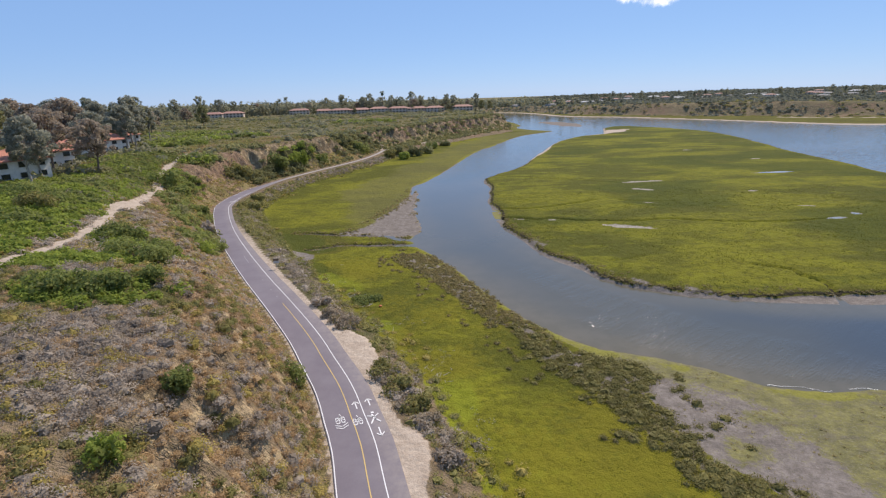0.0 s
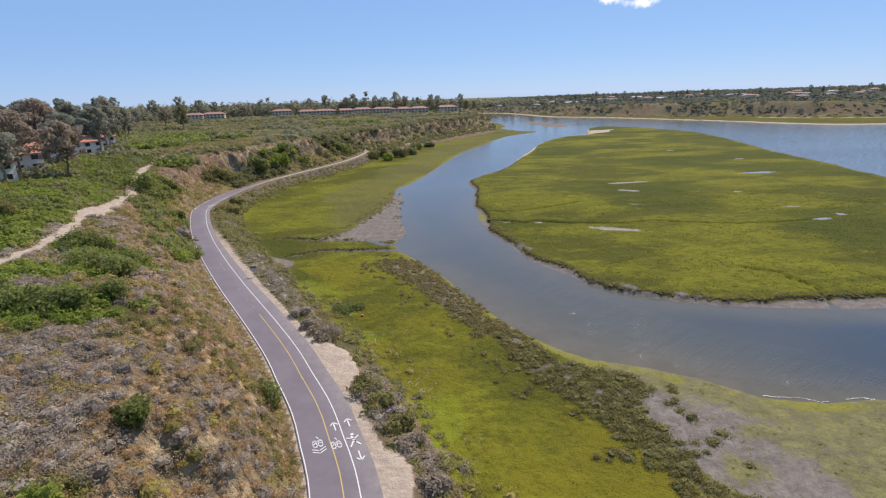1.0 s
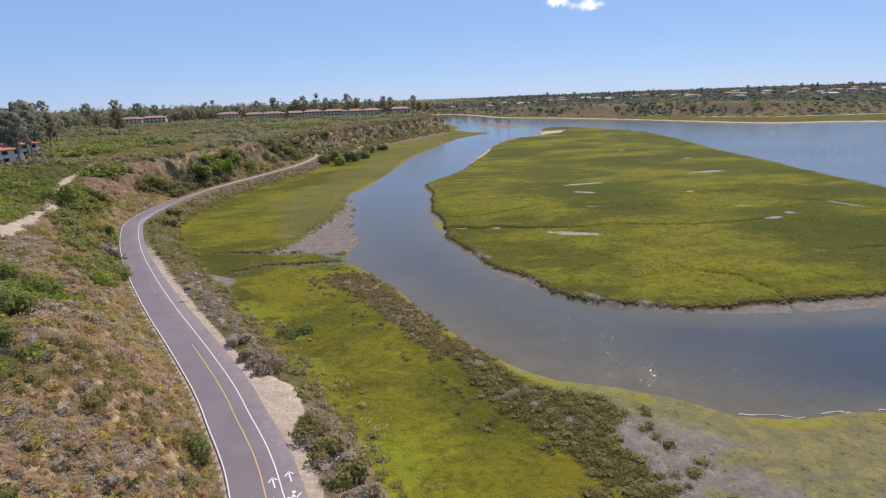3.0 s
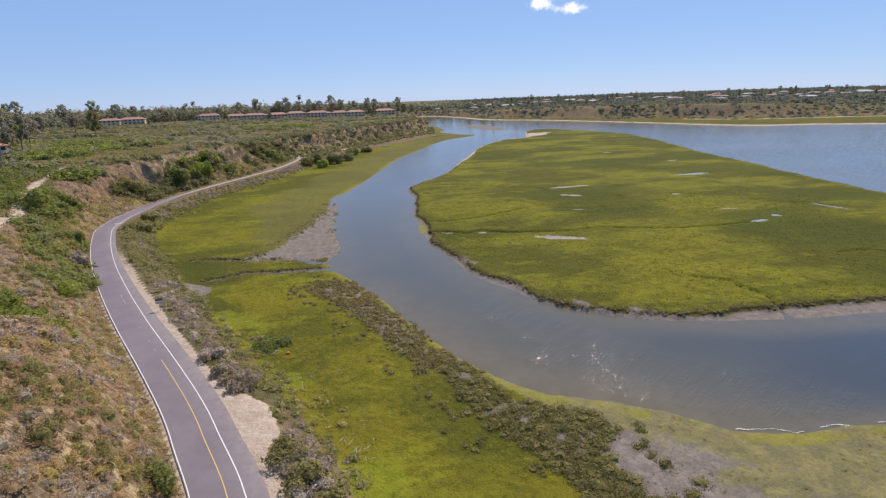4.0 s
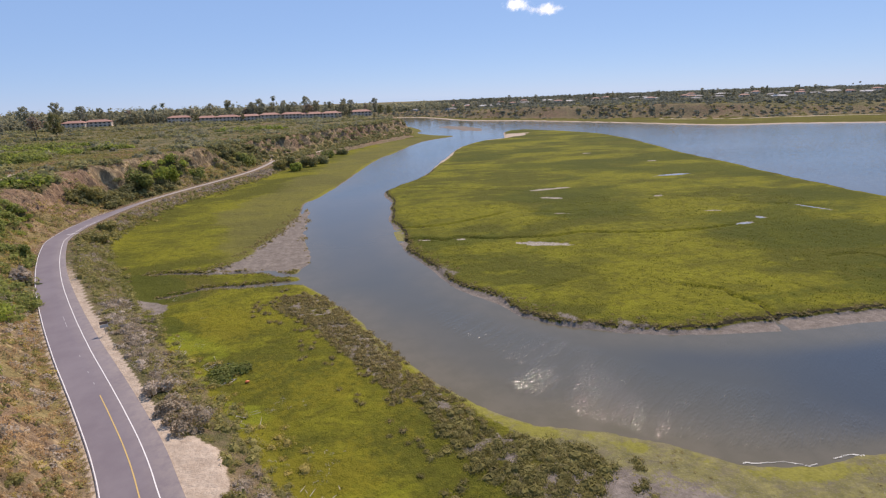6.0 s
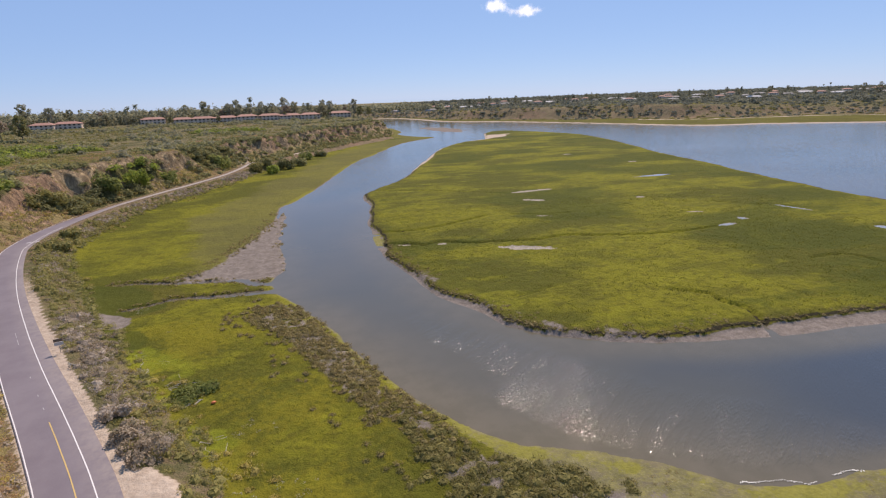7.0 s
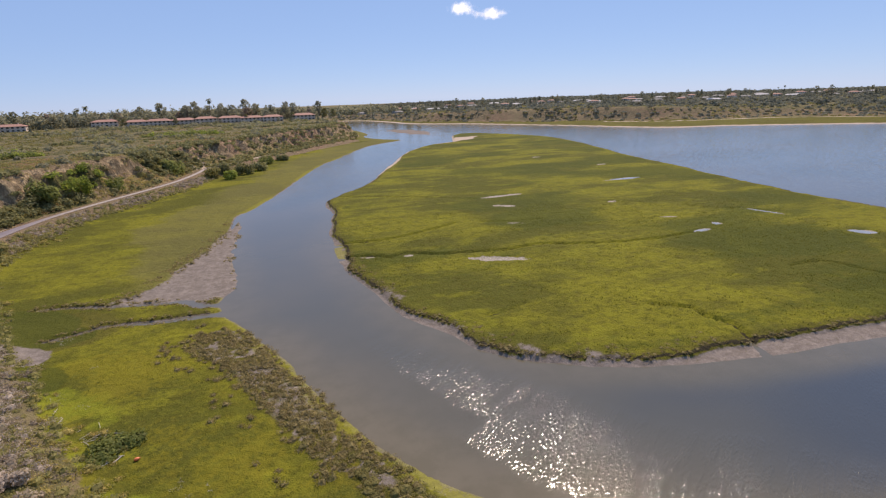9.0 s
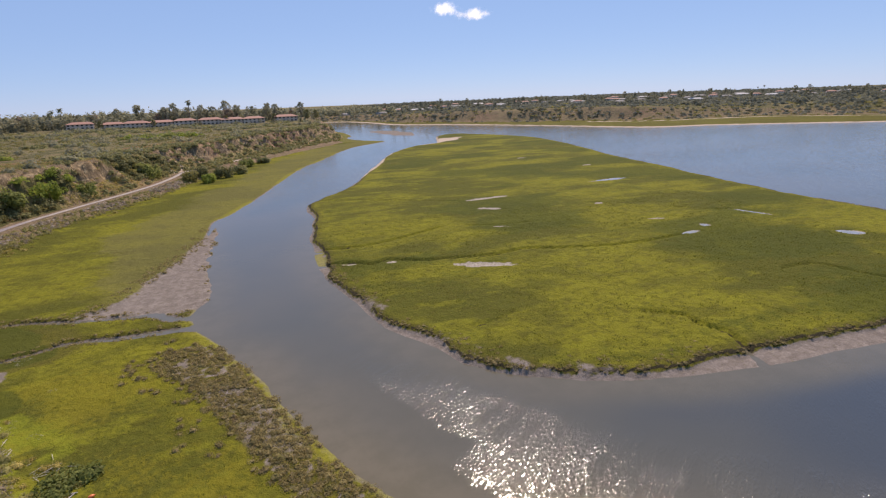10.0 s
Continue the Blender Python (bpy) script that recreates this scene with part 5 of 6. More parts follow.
# far shore
p, r = scatter(100, 1000, 380, 1250, 7.5, 117, lambda x, y, b, c, l, z: (within(FAR_BLUFF, x, y) > 2) * np.clip(0.45 + 1.0 * rough(x, y, 45, 87, 4) + 0.25 * ease(40, 90, within(FAR_BLUFF, x, y)), 0.04, 1))
stuff("green_scrub", "dark scrub on the far bluffs", p, r, (1.4, 4.4), 0.7, 34, 0.8, RIDGE_LEAF, 17, 0.0, 0.0)
p, r = scatter(100, 1000, 380, 1250, 9, 118, lambda x, y, b, c, l, z: (within(FAR_BLUFF, x, y) > 0) * np.clip(0.5 - 0.8 * rough(x, y, 60, 87, 3), 0.1, 1))
stuff("dry_brush", "brown scrub on the far bluffs", p, r, (1.5, 3.5), 0.4, 26, 0.8, OLIVE, 18, 0.0, 0.0)


# ---- bushes and trees ----
def bush(r, wide, tall, material, seed, label, leaf=0.16, count=420):
    """A rounded bush: short stems and several lobes of leaves."""
    top = tagged(new("bush"), label, "bush")
    g = np.random.default_rng(seed)
    lobes = 9
    a = g.uniform(0, 6.28, lobes)
    mid = np.stack([np.cos(a) * wide * g.uniform(0.25, 0.85, lobes), np.sin(a) * wide * g.uniform(0.25, 0.85, lobes), tall * g.uniform(0.15, 0.6, lobes)], -1)
    mid[0] = (0, 0, tall * 0.5)
    rad = wide * g.uniform(0.26, 0.52, lobes)
    v, f = leafage(mid, rad, tall * g.uniform(0.3, 0.46, lobes), int(1.9 * count) // lobes, leaf * 1.15, seed, False, 0.0)
    c = new("crown", mesh_of("crown", v, f, material))
    c.parent = top
    bm = bmesh.new()
    for k in range(5):
        tube(bm, (0.08 * math.cos(k * 1.3), 0.08 * math.sin(k * 1.3), -0.2), mid[k + 1] * 0.9, 0.06, 0.025, 5)
    part("stems", bm, BARK, top)
    return top


def tree(style, seed):
    """A tree 10 m high with trunk, limbs and a crown of many clumps."""
    g = np.random.default_rng(seed)
    leafy, bark, label, lift, spread, clumps, size, count = {
        "gum": (GUM, PALE_BARK, "tall grey-green gum tree with an open crown", 0.38, 3.1, 27, 0.98, 110),
        "rust": (RUST, BARK, "reddish-brown gum tree with a broad crown", 0.36, 3.4, 27, 1.0, 110),
        "green": (GREY_GREEN, BARK, "round leafy green broadleaf tree", 0.24, 3.0, 24, 1.15, 110),
        # two kinds for far off, with haze coloured into their leaves
        "paled": (PALE_GUM, PALE_BARK, "grey-green gum tree with an open crown, paled for haze", 0.26, 3.0, 22, 1.05, 90),
        "grove": (FAR_LEAF, BARK, "rounded grey-green broadleaf tree, paled for haze", 0.18, 3.3, 22, 1.15, 90),
        "pine": (PINE, BARK, "dark pine with a ragged crown", 0.22, 2.3, 24, 0.9, 80),
        "cypress": (PINE, BARK, "slender dark green cypress tree", 0.06, 0.7, 10, 0.85, 60)}[style]
    if style != "cypress":
        clumps, size, count = int(clumps * 1.6), size * 0.74, int(count * 0.75)
    top = tagged(new("tree"), label, "tree")
    bm = bmesh.new()
    bend = g.normal(size=2) * 0.35
    tip = Vector((bend[0], bend[1], 10 * lift + 2.2))
    fork = Vector((bend[0] * 0.4, bend[1] * 0.4, 10 * lift * 0.7))
    tube(bm, (0, 0, -0.6), fork, 0.22, 0.16, 7)
    tube(bm, fork, tip, 0.16, 0.09, 6)
    mids, rads = [], []
    for k in range(clumps):
        a, t = k * 2.4 + g.uniform(-0.5, 0.5), (k + 0.5) / clumps
        up = 10 * lift + (9.4 - 10 * lift) * t
        ring = spread * (math.sin(math.pi * (0.18 + 0.77 * t)) ** 0.7) * g.uniform(0.3, 1.12)
        if style == "pine":
            ring = spread * (1.02 - 0.75 * t) * g.uniform(0.45, 1.0)
        if style == "cypress":
            ring = spread * 0.25
        m = Vector((math.cos(a) * ring, math.sin(a) * ring, up))
        mids.append(m)
        rads.append(size * g.uniform(0.65, 1.15) * (0.75 if style == "cypress" else 1))
        if k % 2 == 0 and style != "cypress":
            tube(bm, fork.lerp(tip, min(t, 0.95)), m, 0.10, 0.03, 5)
    part("trunk", bm, bark, top)
    rads = np.array(rads)
    v, f = leafage(np.array(mids), rads, rads * (1.5 if style == "cypress" else 0.72), int(count * 1.5), 0.22, seed, False, 0.0)
    c = new("crown", mesh_of("crown", v, f, leafy))
    c.parent = top
    return top


def palm(seed):
    """A fan palm 10 m high."""
    top = tagged(new("palm_tree"), "tall thin palm with a small tuft of fronds", "palm tree")
    g = np.random.default_rng(seed)
    bm = bmesh.new()
    tube(bm, (0, 0, -0.5), (0.1, 0, 5), 0.22, 0.17, 7)
    tube(bm, (0.1, 0, 5), (0.25, 0.1, 9.3), 0.17, 0.14, 7)
    part("trunk", bm, BARK, top)
    bm = bmesh.new()
    for k in range(26):
        a, e = k * 2.4, g.uniform(-0.5, 1.1)
        out, prev = Vector((math.cos(a), math.sin(a), 0)), Vector((0.25, 0.1, 9.3))
        side = Vector((-out.y, out.x, 0))
        rows = []
        for s in range(5):
            q = prev + (out * math.cos(e) + Vector((0, 0, math.sin(e)))) * 0.38
            w = (0.08, 0.34, 0.42, 0.30, 0.04)[s]
            rows.append((bm.verts.new(q - side * w - Vector((0, 0, 0.12 * w))), bm.verts.new(q + Vector((0, 0, 0.05))), bm.verts.new(q + side * w - Vector((0, 0, 0.12 * w)))))
            prev, e = q, e - 0.28
        for u, w in zip(rows, rows[1:]):
            bm.faces.new((u[0], u[1], w[1], w[0]))
            bm.faces.new((u[1], u[2], w[2], w[1]))
    part("crown", bm, PINE, top)
    return top


def put(first, x, y, scale, turn, used, sink=0.0, stretch=1.0):
    m = Matrix.LocRotScale((x, y, float(height(x, y)[0]) - sink), Euler((0, 0, turn)), (scale, scale, scale * stretch))
    if first.name not in used:
        used.add(first.name)
        first.matrix_basis = m
        return first
    made = copy_thing(first, m)
    made.matrix_basis = m
    return made


USED = set()
g = np.random.default_rng(7)
# single bushes that stand out: x, y, half width, height, kind
SOFT, DEEP = "dense rounded bush with fresh green leaves", "dense dark green bush"
for k, (x, y, w, h, mat, label) in enumerate((
        (-17.6, 55.2, 1.7, 3.2, GREEN, "dark green bush beside the road"), (-20.6, 36.4, 1.5, 1.6, GREEN, DEEP), (-19.6, 26.2, 1.2, 1.9, BRIGHT, SOFT),
        (-35.5, 52.0, 3.2, 2.6, GREEN, DEEP), (-40.5, 52.5, 3.2, 2.6, GREEN, DEEP), (-33.3, 57.0, 2.2, 2.2, GREEN, DEEP), (-40, 68.6, 3.4, 2.6, GREEN, DEEP), (-44.5, 71, 3.4, 2.6, GREEN, DEEP),
        (-47, 84, 4.0, 3.2, GREEN, DEEP), (-53, 84, 4.0, 3.0, GREEN, DEEP), (-76, 98, 4.2, 3.6, OLIVE, "broad olive-green bush beside the trail"), (-84, 106, 5.0, 3.8, GREEN, DEEP),
        (-49.6, 105.5, 3.0, 3.2, BRIGHT, SOFT), (-52.5, 118, 2.6, 2.6, GREEN, DEEP), (-71, 152, 3.0, 3.0, GREEN, DEEP), (-86, 166, 4.4, 4.2, GREEN, DEEP), (-81, 160, 4.0, 3.6, GREEN, DEEP),
        (-74, 241, 6.0, 6.4, GREEN, DEEP), (-68.5, 254, 5.4, 6.6, BRIGHT, SOFT), (-59, 271, 3.6, 4.6, GREEN, DEEP),
        (-83, 218, 5.5, 6.0, OLIVE, "broad olive-green bush on the bluff"), (-47, 318, 5.6, 7.0, GREEN, DEEP), 
        (-30, 316, 4.6, 5.0, OLIVE, "broad olive-green bush beside the road"), (-21, 314, 5.2, 4.6, BRIGHT, SOFT), (-14, 328, 5.4, 7.0, GREY_GREEN, "tall grey-green bush beside the path"), (-26, 332, 5.0, 6.4, GREY_GREEN, "tall grey-green bush beside the path"),
        (-8, 340, 4.6, 5.4, GREY_GREEN, "tall grey-green bush beside the path"), (-4, 372, 4.4, 5.0, GREEN, DEEP), (6, 386, 4.4, 4.6, GREY_GREEN, "tall grey-green bush beside the path"),
        (-15.0, 75.0, 2.6, 2.0, TWIG, "grey-brown twiggy bush on the road bank"), (-17.4, 78.6, 2.4, 1.8, TWIG, "grey-brown twiggy bush on the road bank"), (-20.4, 83.0, 1.9, 1.6, SAGE, "grey sagebrush on the road bank"),
        (-7.6, 59.2, 2.1, 1.8, OLIVE, "olive bush on the road bank"), (-5.8, 55.8, 2.3, 1.9, OLIVE, "olive bush on the road bank"), (-3.4, 52.4, 2.2, 1.8, OLIVE, "olive bush on the road bank"), (-1.4, 49.2, 2.2, 1.7, TWIG, "grey-brown twiggy bush on the road bank"),
        (-4.8, 58.0, 1.7, 1.5, SAGE, "grey sagebrush on the road bank"), (-3.9, 55.0, 1.7, 1.5, SAGE, "grey sagebrush on the road bank"), (0.8, 43.5, 1.8, 1.6, SAGE, "grey sagebrush on the road bank"),
        (-14.0, 90.0, 3.6, 0.9, GREEN, "low dark green mound of rushes in the marsh"), (-62, 134, 3.0, 2.6, SAGE, "lavender-grey bush on the bluff above the road bend"), (-62.5, 172, 2.6, 2.6, OLIVE, "olive bush beside the road bend"), (-65.5, 186, 2.6, 2.8, OLIVE, "olive bush beside the road bend"))):
    far_off = y > 130
    b = bush(r, w, h, mat, 300 + k, label, 0.34 if far_off else 0.17, int((260 if far_off else 520) * max(1, w / 2)))
    put(b, x, y, 1, g.uniform(0, 6), USED, 0.1)

KINDS = {s: tree(s, 40 + i) for i, s in enumerate(("gum", "rust", "green", "pine", "cypress"))}
KINDS["gum_b"], KINDS["green_b"], KINDS["rust_b"], KINDS["palm"] = tree("gum", 61), tree("green", 62), tree("rust", 63), palm(64)
KINDS["paled"], KINDS["paled_b"], KINDS["grove"], KINDS["grove_b"] = tree("paled", 65), tree("paled", 66), tree("grove", 67), tree("grove", 68)
# trees near the houses: x, y, height, kind
for x, y, h, s in ((-108, 143, 12, "gum_b"), (-112, 116, 12, "gum"), (-125, 194, 15, "gum"), (-101, 130, 15, "gum"), (-110, 124, 14, "gum_b"), (-117, 160, 17, "rust"), (-103, 159, 14.5, "rust_b"), (-128, 219, 17, "gum"), (-134, 210, 15, "gum_b"),
                   (-150, 262, 21, "gum_b"), (-142, 250, 18, "gum"), (-168, 244, 22, "rust"), (-178, 236, 20, "rust_b"), (-205, 222, 26, "pine"), (-196, 214, 22, "gum"), (-158, 282, 18, "green"), (-162, 300, 18, "gum"),
                   (-150, 200, 14, "gum"), (-158, 186, 16, "gum_b"), (-165, 222, 16, "green_b"), (-148, 172, 15, "rust"), (-170, 175, 19, "gum_b"), (-178, 200, 19, "gum"), (-160, 160, 17, "green"), (-146, 148, 15, "gum"),
                   (-136, 134, 15, "gum_b"), (-150, 130, 16, "gum"), (-185, 222, 20, "green_b"), (-198, 245, 21, "gum"), (-152, 236, 15, "gum"), (-176, 262, 19, "gum_b"), (-186, 270, 20, "rust_b"),
                   (-176, 280, 19, "gum_b"), (-170, 300, 18, "rust"), (-205, 300, 21, "gum"), (-215, 270, 21, "rust_b"), (-175, 150, 19, "gum"), (-190, 180, 20, "rust"), (-165, 140, 17, "gum_b"), (-215, 230, 21, "gum_b"),
                   (-196, 285, 21, "gum"), (-206, 262, 22, "rust"), (-182, 318, 19, "gum"), (-206, 325, 22, "gum_b"), (-222, 345, 24, "pine"), (-198, 350, 21, "green"), (-235, 330, 23, "gum")):
    put(KINDS[s], x, y, h / 8.6, g.uniform(0, 6), USED)
# the wood behind them and the skyline
for k in range(46):
    t = g.random()
    x, y = -175 - 200 * t - g.uniform(0, 40), 260 + 260 * g.random() + 60 * t
    if x > -190 and y < 300:
        continue
    put(KINDS[("gum", "gum_b", "rust", "green", "pine", "rust_b", "green_b")[k % 7]], x, y, g.uniform(1.5, 2.3), g.uniform(0, 6), USED)
for k in range(76):
    x = -420 + 500 * (k + g.random()) / 76
    y = 690 + 60 * g.random()
    put(KINDS[("grove", "paled", "grove_b", "paled_b", "rust", "paled", "grove", "paled_b", "grove_b", "palm", "paled")[k % 11]], x, y, 0.9 + 1.5 * g.random() ** 1.6, g.uniform(0, 6), USED, 0.5, g.uniform(0.8, 1.3))
# small trees and shrubs in front of the terrace
for k in range(30):
    x = -330 + 390 * (k + g.random()) / 30
    put(KINDS[("grove", "paled", "grove_b", "paled_b")[k % 4]], x, 628 + 26 * g.random() + 0.03 * x, g.uniform(0.25, 0.75), g.uniform(0, 6), USED, 0.8, 0.8)
for x, y, h, s in ((-126, 716, 22, "cypress"), (-95, 702, 20, "paled"), (-84, 705, 19, "paled_b"), (-60, 705, 18, "paled"), (-20, 702, 20, "grove"), (12, 700, 15, "grove_b"), (-200, 720, 22, "palm"), (-212, 730, 20, "palm"),
                   (-30, 668, 9, "green"), (55, 655, 13, "green_b"), (66, 668, 12, "green"), (-150, 660, 9, "green"), (-100, 655, 8, "green_b"), (20, 660, 9, "green")):
    put(KINDS[s], x, y, h / 10, g.uniform(0, 6), USED)
# trees of the far shore
for k in range(120):
    t = (k + g.random()) / 120
    x, y = 120 + 900 * t, 1010 - 460 * t + 30 + 330 * g.random() ** 1.2
    if float(within(FAR_BLUFF, np.array([x]), np.array([y]))[0]) < 45:
        continue
    put(KINDS[("grove", "pine", "grove_b", "paled", "grove", "palm", "paled_b", "cypress")[k % 8]], x, y, 0.75 + 0.75 * g.random() ** 1.4, g.uniform(0, 6), USED)


# ---- houses ----
def house(wide, deep, storeys, roof_mat, wall_mat, label, hip=True, windows=4, chimney=True):
    """A house with its front along -y."""
    top = tagged(new("house"), label, "house")
    h = 2.8 * storeys
    bm = bmesh.new()
    box(bm, -wide / 2, -deep / 2, -1.5, wide / 2, deep / 2, h, 0.05)
    part("wall", bm, wall_mat, top)
    bm = bmesh.new()
    o, rise = 0.7, deep * 0.22
    x, y = wide / 2 + o, deep / 2 + o
    rx = x - (y if hip else 0)
    base = [bm.verts.new(c) for c in ((-x, -y, h), (x, -y, h), (x, y, h), (-x, y, h))]
    under = [bm.verts.new((v.co.x, v.co.y, h - 0.22)) for v in base]
    ridge = [bm.verts.new((-rx, 0, h + rise)), bm.verts.new((rx, 0, h + rise))]
    for f in ((base[0], base[1], ridge[1], ridge[0]), (base[2], base[3], ridge[0], ridge[1]), (base[1], base[2], ridge[1]), (base[3], base[0], ridge[0]), under[::-1],
              *((under[i], under[(i + 1) % 4], base[(i + 1) % 4], base[i]) for i in range(4))):
        bm.faces.new(f)
    roof = part("roof", bm, roof_mat, top)
    if chimney:
        bm = bmesh.new()
        box(bm, wide * 0.22, deep * 0.1, h, wide * 0.22 + 0.9, deep * 0.1 + 0.8, h + rise + 0.9, 0.05)
        part("chimney", bm, wall_mat, roof)
    for s in range(storeys):
        for k in range(windows):
            u = -wide / 2 + wide * (k + 0.5) / windows
            w, z = min(1.1, wide / windows * 0.33), 2.8 * s + 0.9
            bm = bmesh.new()
            for a in ((u - w, z), (u + w - 0.1, z)):
                box(bm, a[0], -deep / 2 - 0.08, z, a[0] + 0.1, -deep / 2 + 0.1, z + 1.4)
            box(bm, u - w, -deep / 2 - 0.12, z - 0.1, u + w, -deep / 2 + 0.1, z)
            box(bm, u - w, -deep / 2 - 0.08, z + 1.4, u + w, -deep / 2 + 0.1, z + 1.5)
            frame_ob = part("window", bm, ROOF_WHITE, top)
            bm = bmesh.new()
            box(bm, u - w + 0.1, -deep / 2 - 0.03, z, u + w - 0.1, -deep / 2 + 0.05, z + 1.4)
            part("pane", bm, GLASS, frame_ob)
    return top


NEAR_HOUSES = "cream stucco house with a red clay tile roof among trees"
first = house(18, 11, 2, TILE_RED, STUCCO, NEAR_HOUSES)
for x, y, turn in ((-128, 168, 60), (-116, 140, 66), (-140, 205, 60), (-160, 266, 66), (-150, 238, 62)):
    put(first, x, y, 1.0, radians(turn), USED)
terrace = tagged(house(25, 10, 2, TILE_BROWN, STUCCO_TAN, "long two-storey house with a faded clay tile roof", True, 6), group="terraced houses on the plateau")
terrace_b = tagged(house(22, 10, 2, TILE_BROWN, STUCCO_TAN, "two-storey house with a faded clay tile roof", True, 5), group="terraced houses on the plateau")
for k, (x, y) in enumerate(((-318, 690), (-270, 650), (-250, 664), (-176, 690), (-141, 668), (-118, 664), (-94, 664), (-71, 666), (-47, 668), (-24, 668), (-2, 664), (32, 660))):
    put(terrace_b if k % 3 == 1 else terrace, x, y + g.uniform(-3, 7), 1.0, radians(g.uniform(-4, 16)), USED, 1.0 * g.random())
far_a = tagged(house(26, 12, 1, SHINGLE, STUCCO_GREY, "pale low house with a grey roof on the far bluff", True, 4, False), group="houses on the far bluff")
far_b = tagged(house(34, 12, 1, ROOF_WHITE, STUCCO, "long pale house with a white roof on the far bluff", True, 5, False), group="houses on the far bluff")
far_c = tagged(house(20, 11, 2, TILE_BROWN, STUCCO, "two-storey house with a tiled roof on the far bluff", True, 4, False), group="houses on the far bluff")
for k in range(60):
    t = (k % 30 + 0.5 * g.random()) / 30
    row = k // 30
    x, y = 150 + 850 * t, 1020 - 430 * t + row * 90 + g.uniform(0, 85)
    if float(within(FAR_BLUFF, np.array([x]), np.array([y]))[0]) < 40:
        continue
    put((far_a, far_c, far_a, far_c, far_b)[k % 5], x, y, 0.72, radians(-40 + g.uniform(-25, 25)), USED)

# office tower on the skyline
bm = bmesh.new()
box(bm, -18, -14, 0, 18, 14, 52)
tower = part("office_tower", bm, STUCCO_GREY)
tagged(tower, "pale grey office tower far away on the skyline", "office building")
tower.matrix_basis = pose(-1180, 1500, 2, 0, 0, 38)
for s in range(13):
    bm = bmesh.new()
    box(bm, -17, -14.3, s * 4 + 1.2, 17, -14.02, s * 4 + 3.2)
    part("window", bm, GLASS, tower)

# ---- cloud ----
cu, cw = np.meshgrid(np.linspace(-1, 1, 60), np.linspace(-1, 1, 24))
cz = 18 * rough(cu * 40, cw * 20, 12, 91, 2)
flat = np.arange(cu.size).reshape(cu.shape)
me = mesh_of("cloud", np.stack([cu * 330, cz, cw * 112], -1).reshape(-1, 3), np.stack([flat[:-1, :-1], flat[:-1, 1:], flat[1:, 1:], flat[1:, :-1]], -1).reshape(-1, 4), CLOUD, True)
left_puff = np.exp(-((cu + 0.36) / 0.30) ** 2 - ((cw - 0.22) / 0.42) ** 2)
right_puff = np.exp(-((cu - 0.30) / 0.34) ** 2 - ((cw + 0.18) / 0.38) ** 2)
attribute(me, "body", np.clip(left_puff + right_puff, 0, 1) - 0.35 * ease(0.7, 1.0, np.maximum(np.abs(cu), np.abs(cw))))
cloud = tagged(new("backdrop", me), "small white fair-weather cloud in a clear blue sky", "cloud", kind="structure")
cloud.matrix_basis = pose(0.349 * 4200, 0.926 * 4200, 36 + 0.1405 * 4200, 0, 0, -20)

# ---- small things along the road and marsh ----
def road_sign():
    top = tagged(new("road_sign"), "small dark sign with a pale panel on a steel post", "sign")
    bm = bmesh.new()
    tube(bm, (0, 0, -0.4), (0, 0, 2.3), 0.04, 0.04, 8)
    part("post", bm, STEEL, top)
    bm = bmesh.new()
    box(bm, -0.55, -0.05, 1.25, 0.55, -0.01, 1.75, 0.01)
    part("panel", bm, ROOF_WHITE, top, "pale panel")
    bm = bmesh.new()
    box(bm, -0.55, -0.05, 1.8, 0.55, -0.01, 2.25, 0.01)
    part("panel", bm, TIMBER, top, "dark panel")
    return top


put(road_sign(), -33.9, 102.8, 1, radians(20), USED)
for k, (x, y, n) in enumerate(((-13.8, 87.5, 4), (-1.5, 61.5, 22), (-10, 77, 14), (-16.8, 92.2, 18), (-22.5, 97.0, 12), (-30.6, 97.8, 2))):
    heap = tagged(new("driftwood"), "heap of bleached driftwood and dry stalks on the marsh", "driftwood", "driftwood heaps")
    for i in range(n):
        bm = bmesh.new()
        a, l = 0.4 + k + g.normal() * (0.35 if n < 5 else 0.9), g.uniform(0.4, 2.2 if n < 5 else 1.5)
        m = Vector((g.normal() * (0.5 + 0.04 * n), g.normal() * (0.5 + 0.04 * n), 0.08 + 0.12 * g.random()))
        d = Vector((math.cos(a), math.sin(a), g.uniform(-0.02, 0.05))) * l / 2
        tube(bm, m - d, m + d, 0.09 if n < 5 else g.uniform(0.02, 0.05), 0.05 if n < 5 else 0.018, 6)
        part("log", bm, WOOD, heap)
    put(heap, x, y, 1, 0, USED)
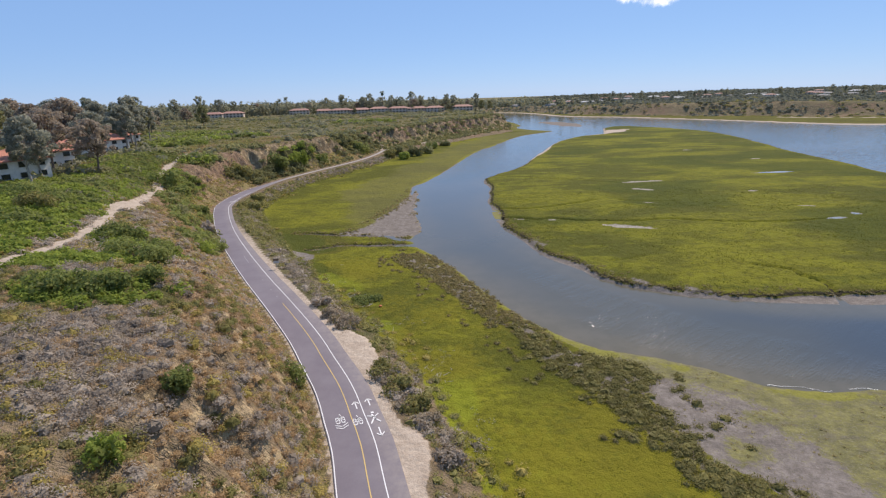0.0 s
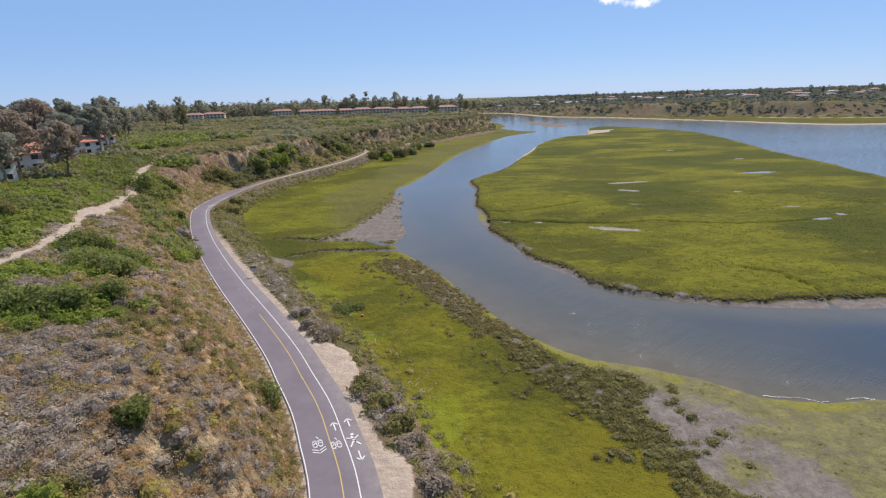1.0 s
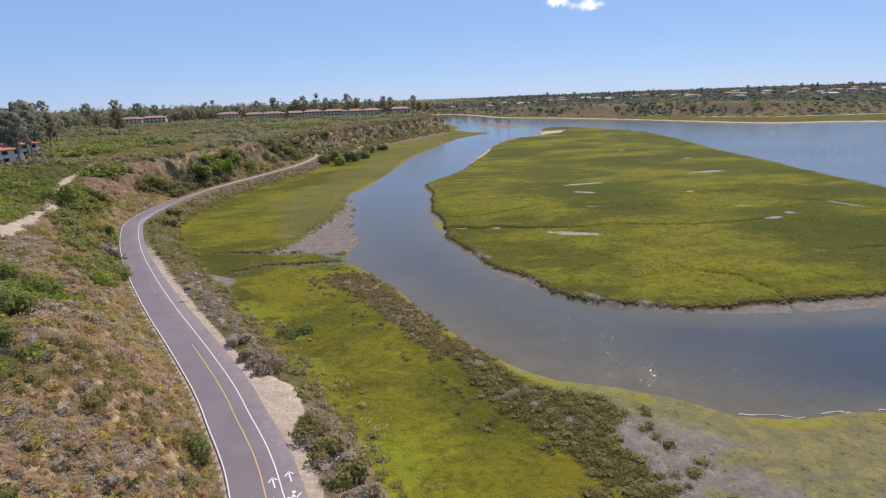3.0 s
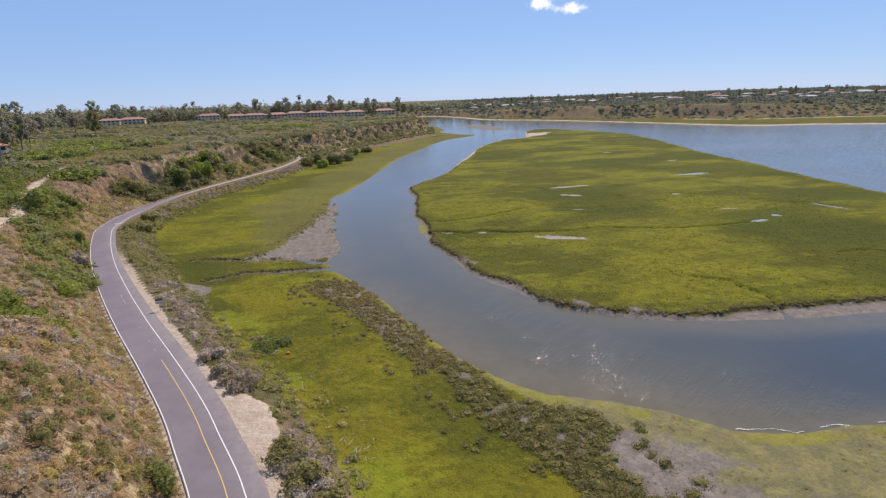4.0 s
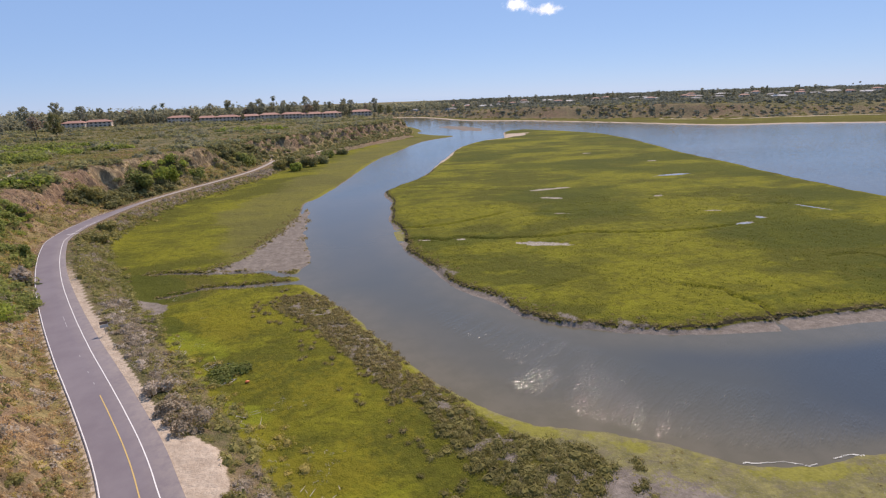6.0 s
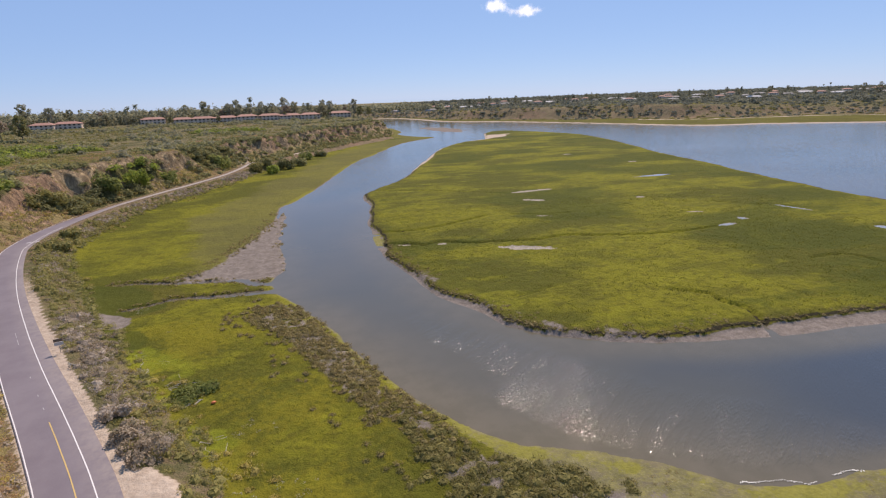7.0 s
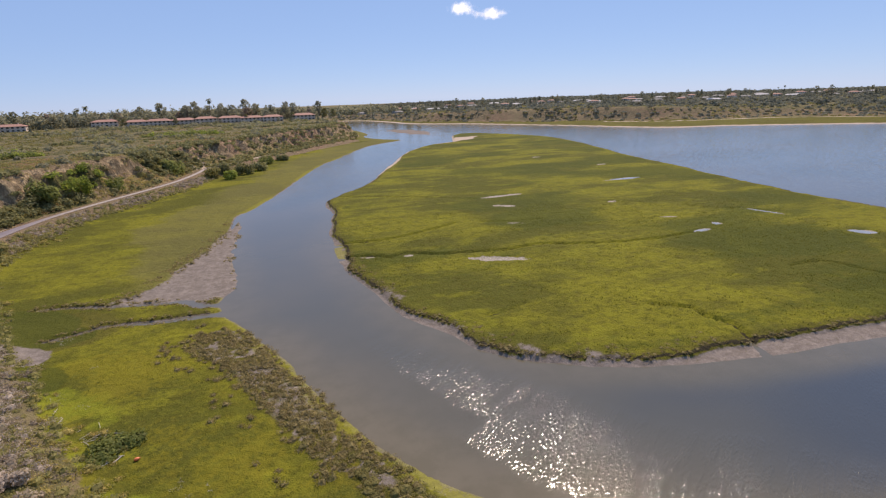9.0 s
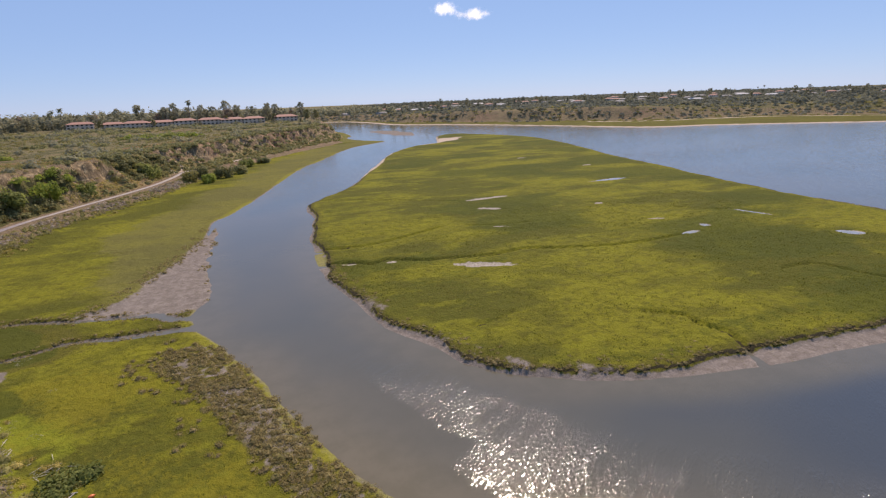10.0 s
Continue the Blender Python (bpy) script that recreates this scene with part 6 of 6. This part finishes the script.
# pale dry reeds at the foot of the road bank, and foam along the shore
REEDS = leaf_material("bleached_reeds", (0.26, 0.23, 0.15), (0.55, 0.52, 0.42), None, 0.2)
p, r = scatter(-40, 6, 44, 130, 1.3, 120, lambda x, y, b, c, l, z: (b < 0) * road_bank(x, y, 11, 19) * ((rough(x, y, 4, 92, 2) > 0.36) | (oval(x, y, -17, 92.3, 2.4, 0.9, 30) < 1) | (oval(x, y, -22.5, 97, 2, 1) < 1)))
stuff("pale_reeds", "bleached dry reeds at the edge of the marsh", p, r, (0.3, 0.7), 0.5, 22, 0.11, REEDS, 20, 0)
shore = LEFT_LAND[(LEFT_LAND[:, 0] > 40) & (LEFT_LAND[:, 0] < 125) & (LEFT_LAND[:, 1] > 24) & (LEFT_LAND[:, 1] < 64)]
shore = spline(shore, 0.16)
FOAM = plain_material("dried_foam", (0.48, 0.46, 0.40), (0.70, 0.68, 0.62), 3, 0.9)
bm = bmesh.new()
for k, (x, y) in enumerate(beside(shore, 0.2)):
    if rough(x, y, 3.5, 93, 2) > -0.3:
        o = 0.7 * float(rough(x, y, 2.2, 94, 2)) + 0.05 * g.normal()
        m = pose(x + o * 0.3, y + o, WATER_LEVEL + 0.05, 0, 0, g.uniform(0, 90)) @ Matrix.Diagonal((g.uniform(0.06, 0.16), g.uniform(0.04, 0.09), 0.02, 1))
        bmesh.ops.create_icosphere(bm, subdivisions=1, radius=1, matrix=m)
tagged(part("foam", bm, FOAM), "line of pale dried foam along the muddy shore", "foam", kind="stuff")
ORANGE = plain_material("orange_plastic", (0.55, 0.13, 0.04), (0.65, 0.17, 0.05), 4, 0.5)
bm = bmesh.new()
bmesh.ops.create_uvsphere(bm, u_segments=12, v_segments=8, radius=0.2, matrix=Matrix.Diagonal((1.5, 1, 0.9, 1)))
tube(bm, (0.26, 0, 0), (0.38, 0, 0), 0.05, 0.04, 8)
put(tagged(part("float", bm, ORANGE), "small orange plastic float stranded on the marsh", "float"), -10.8, 86.5, 1, 0.5, USED, -0.16)
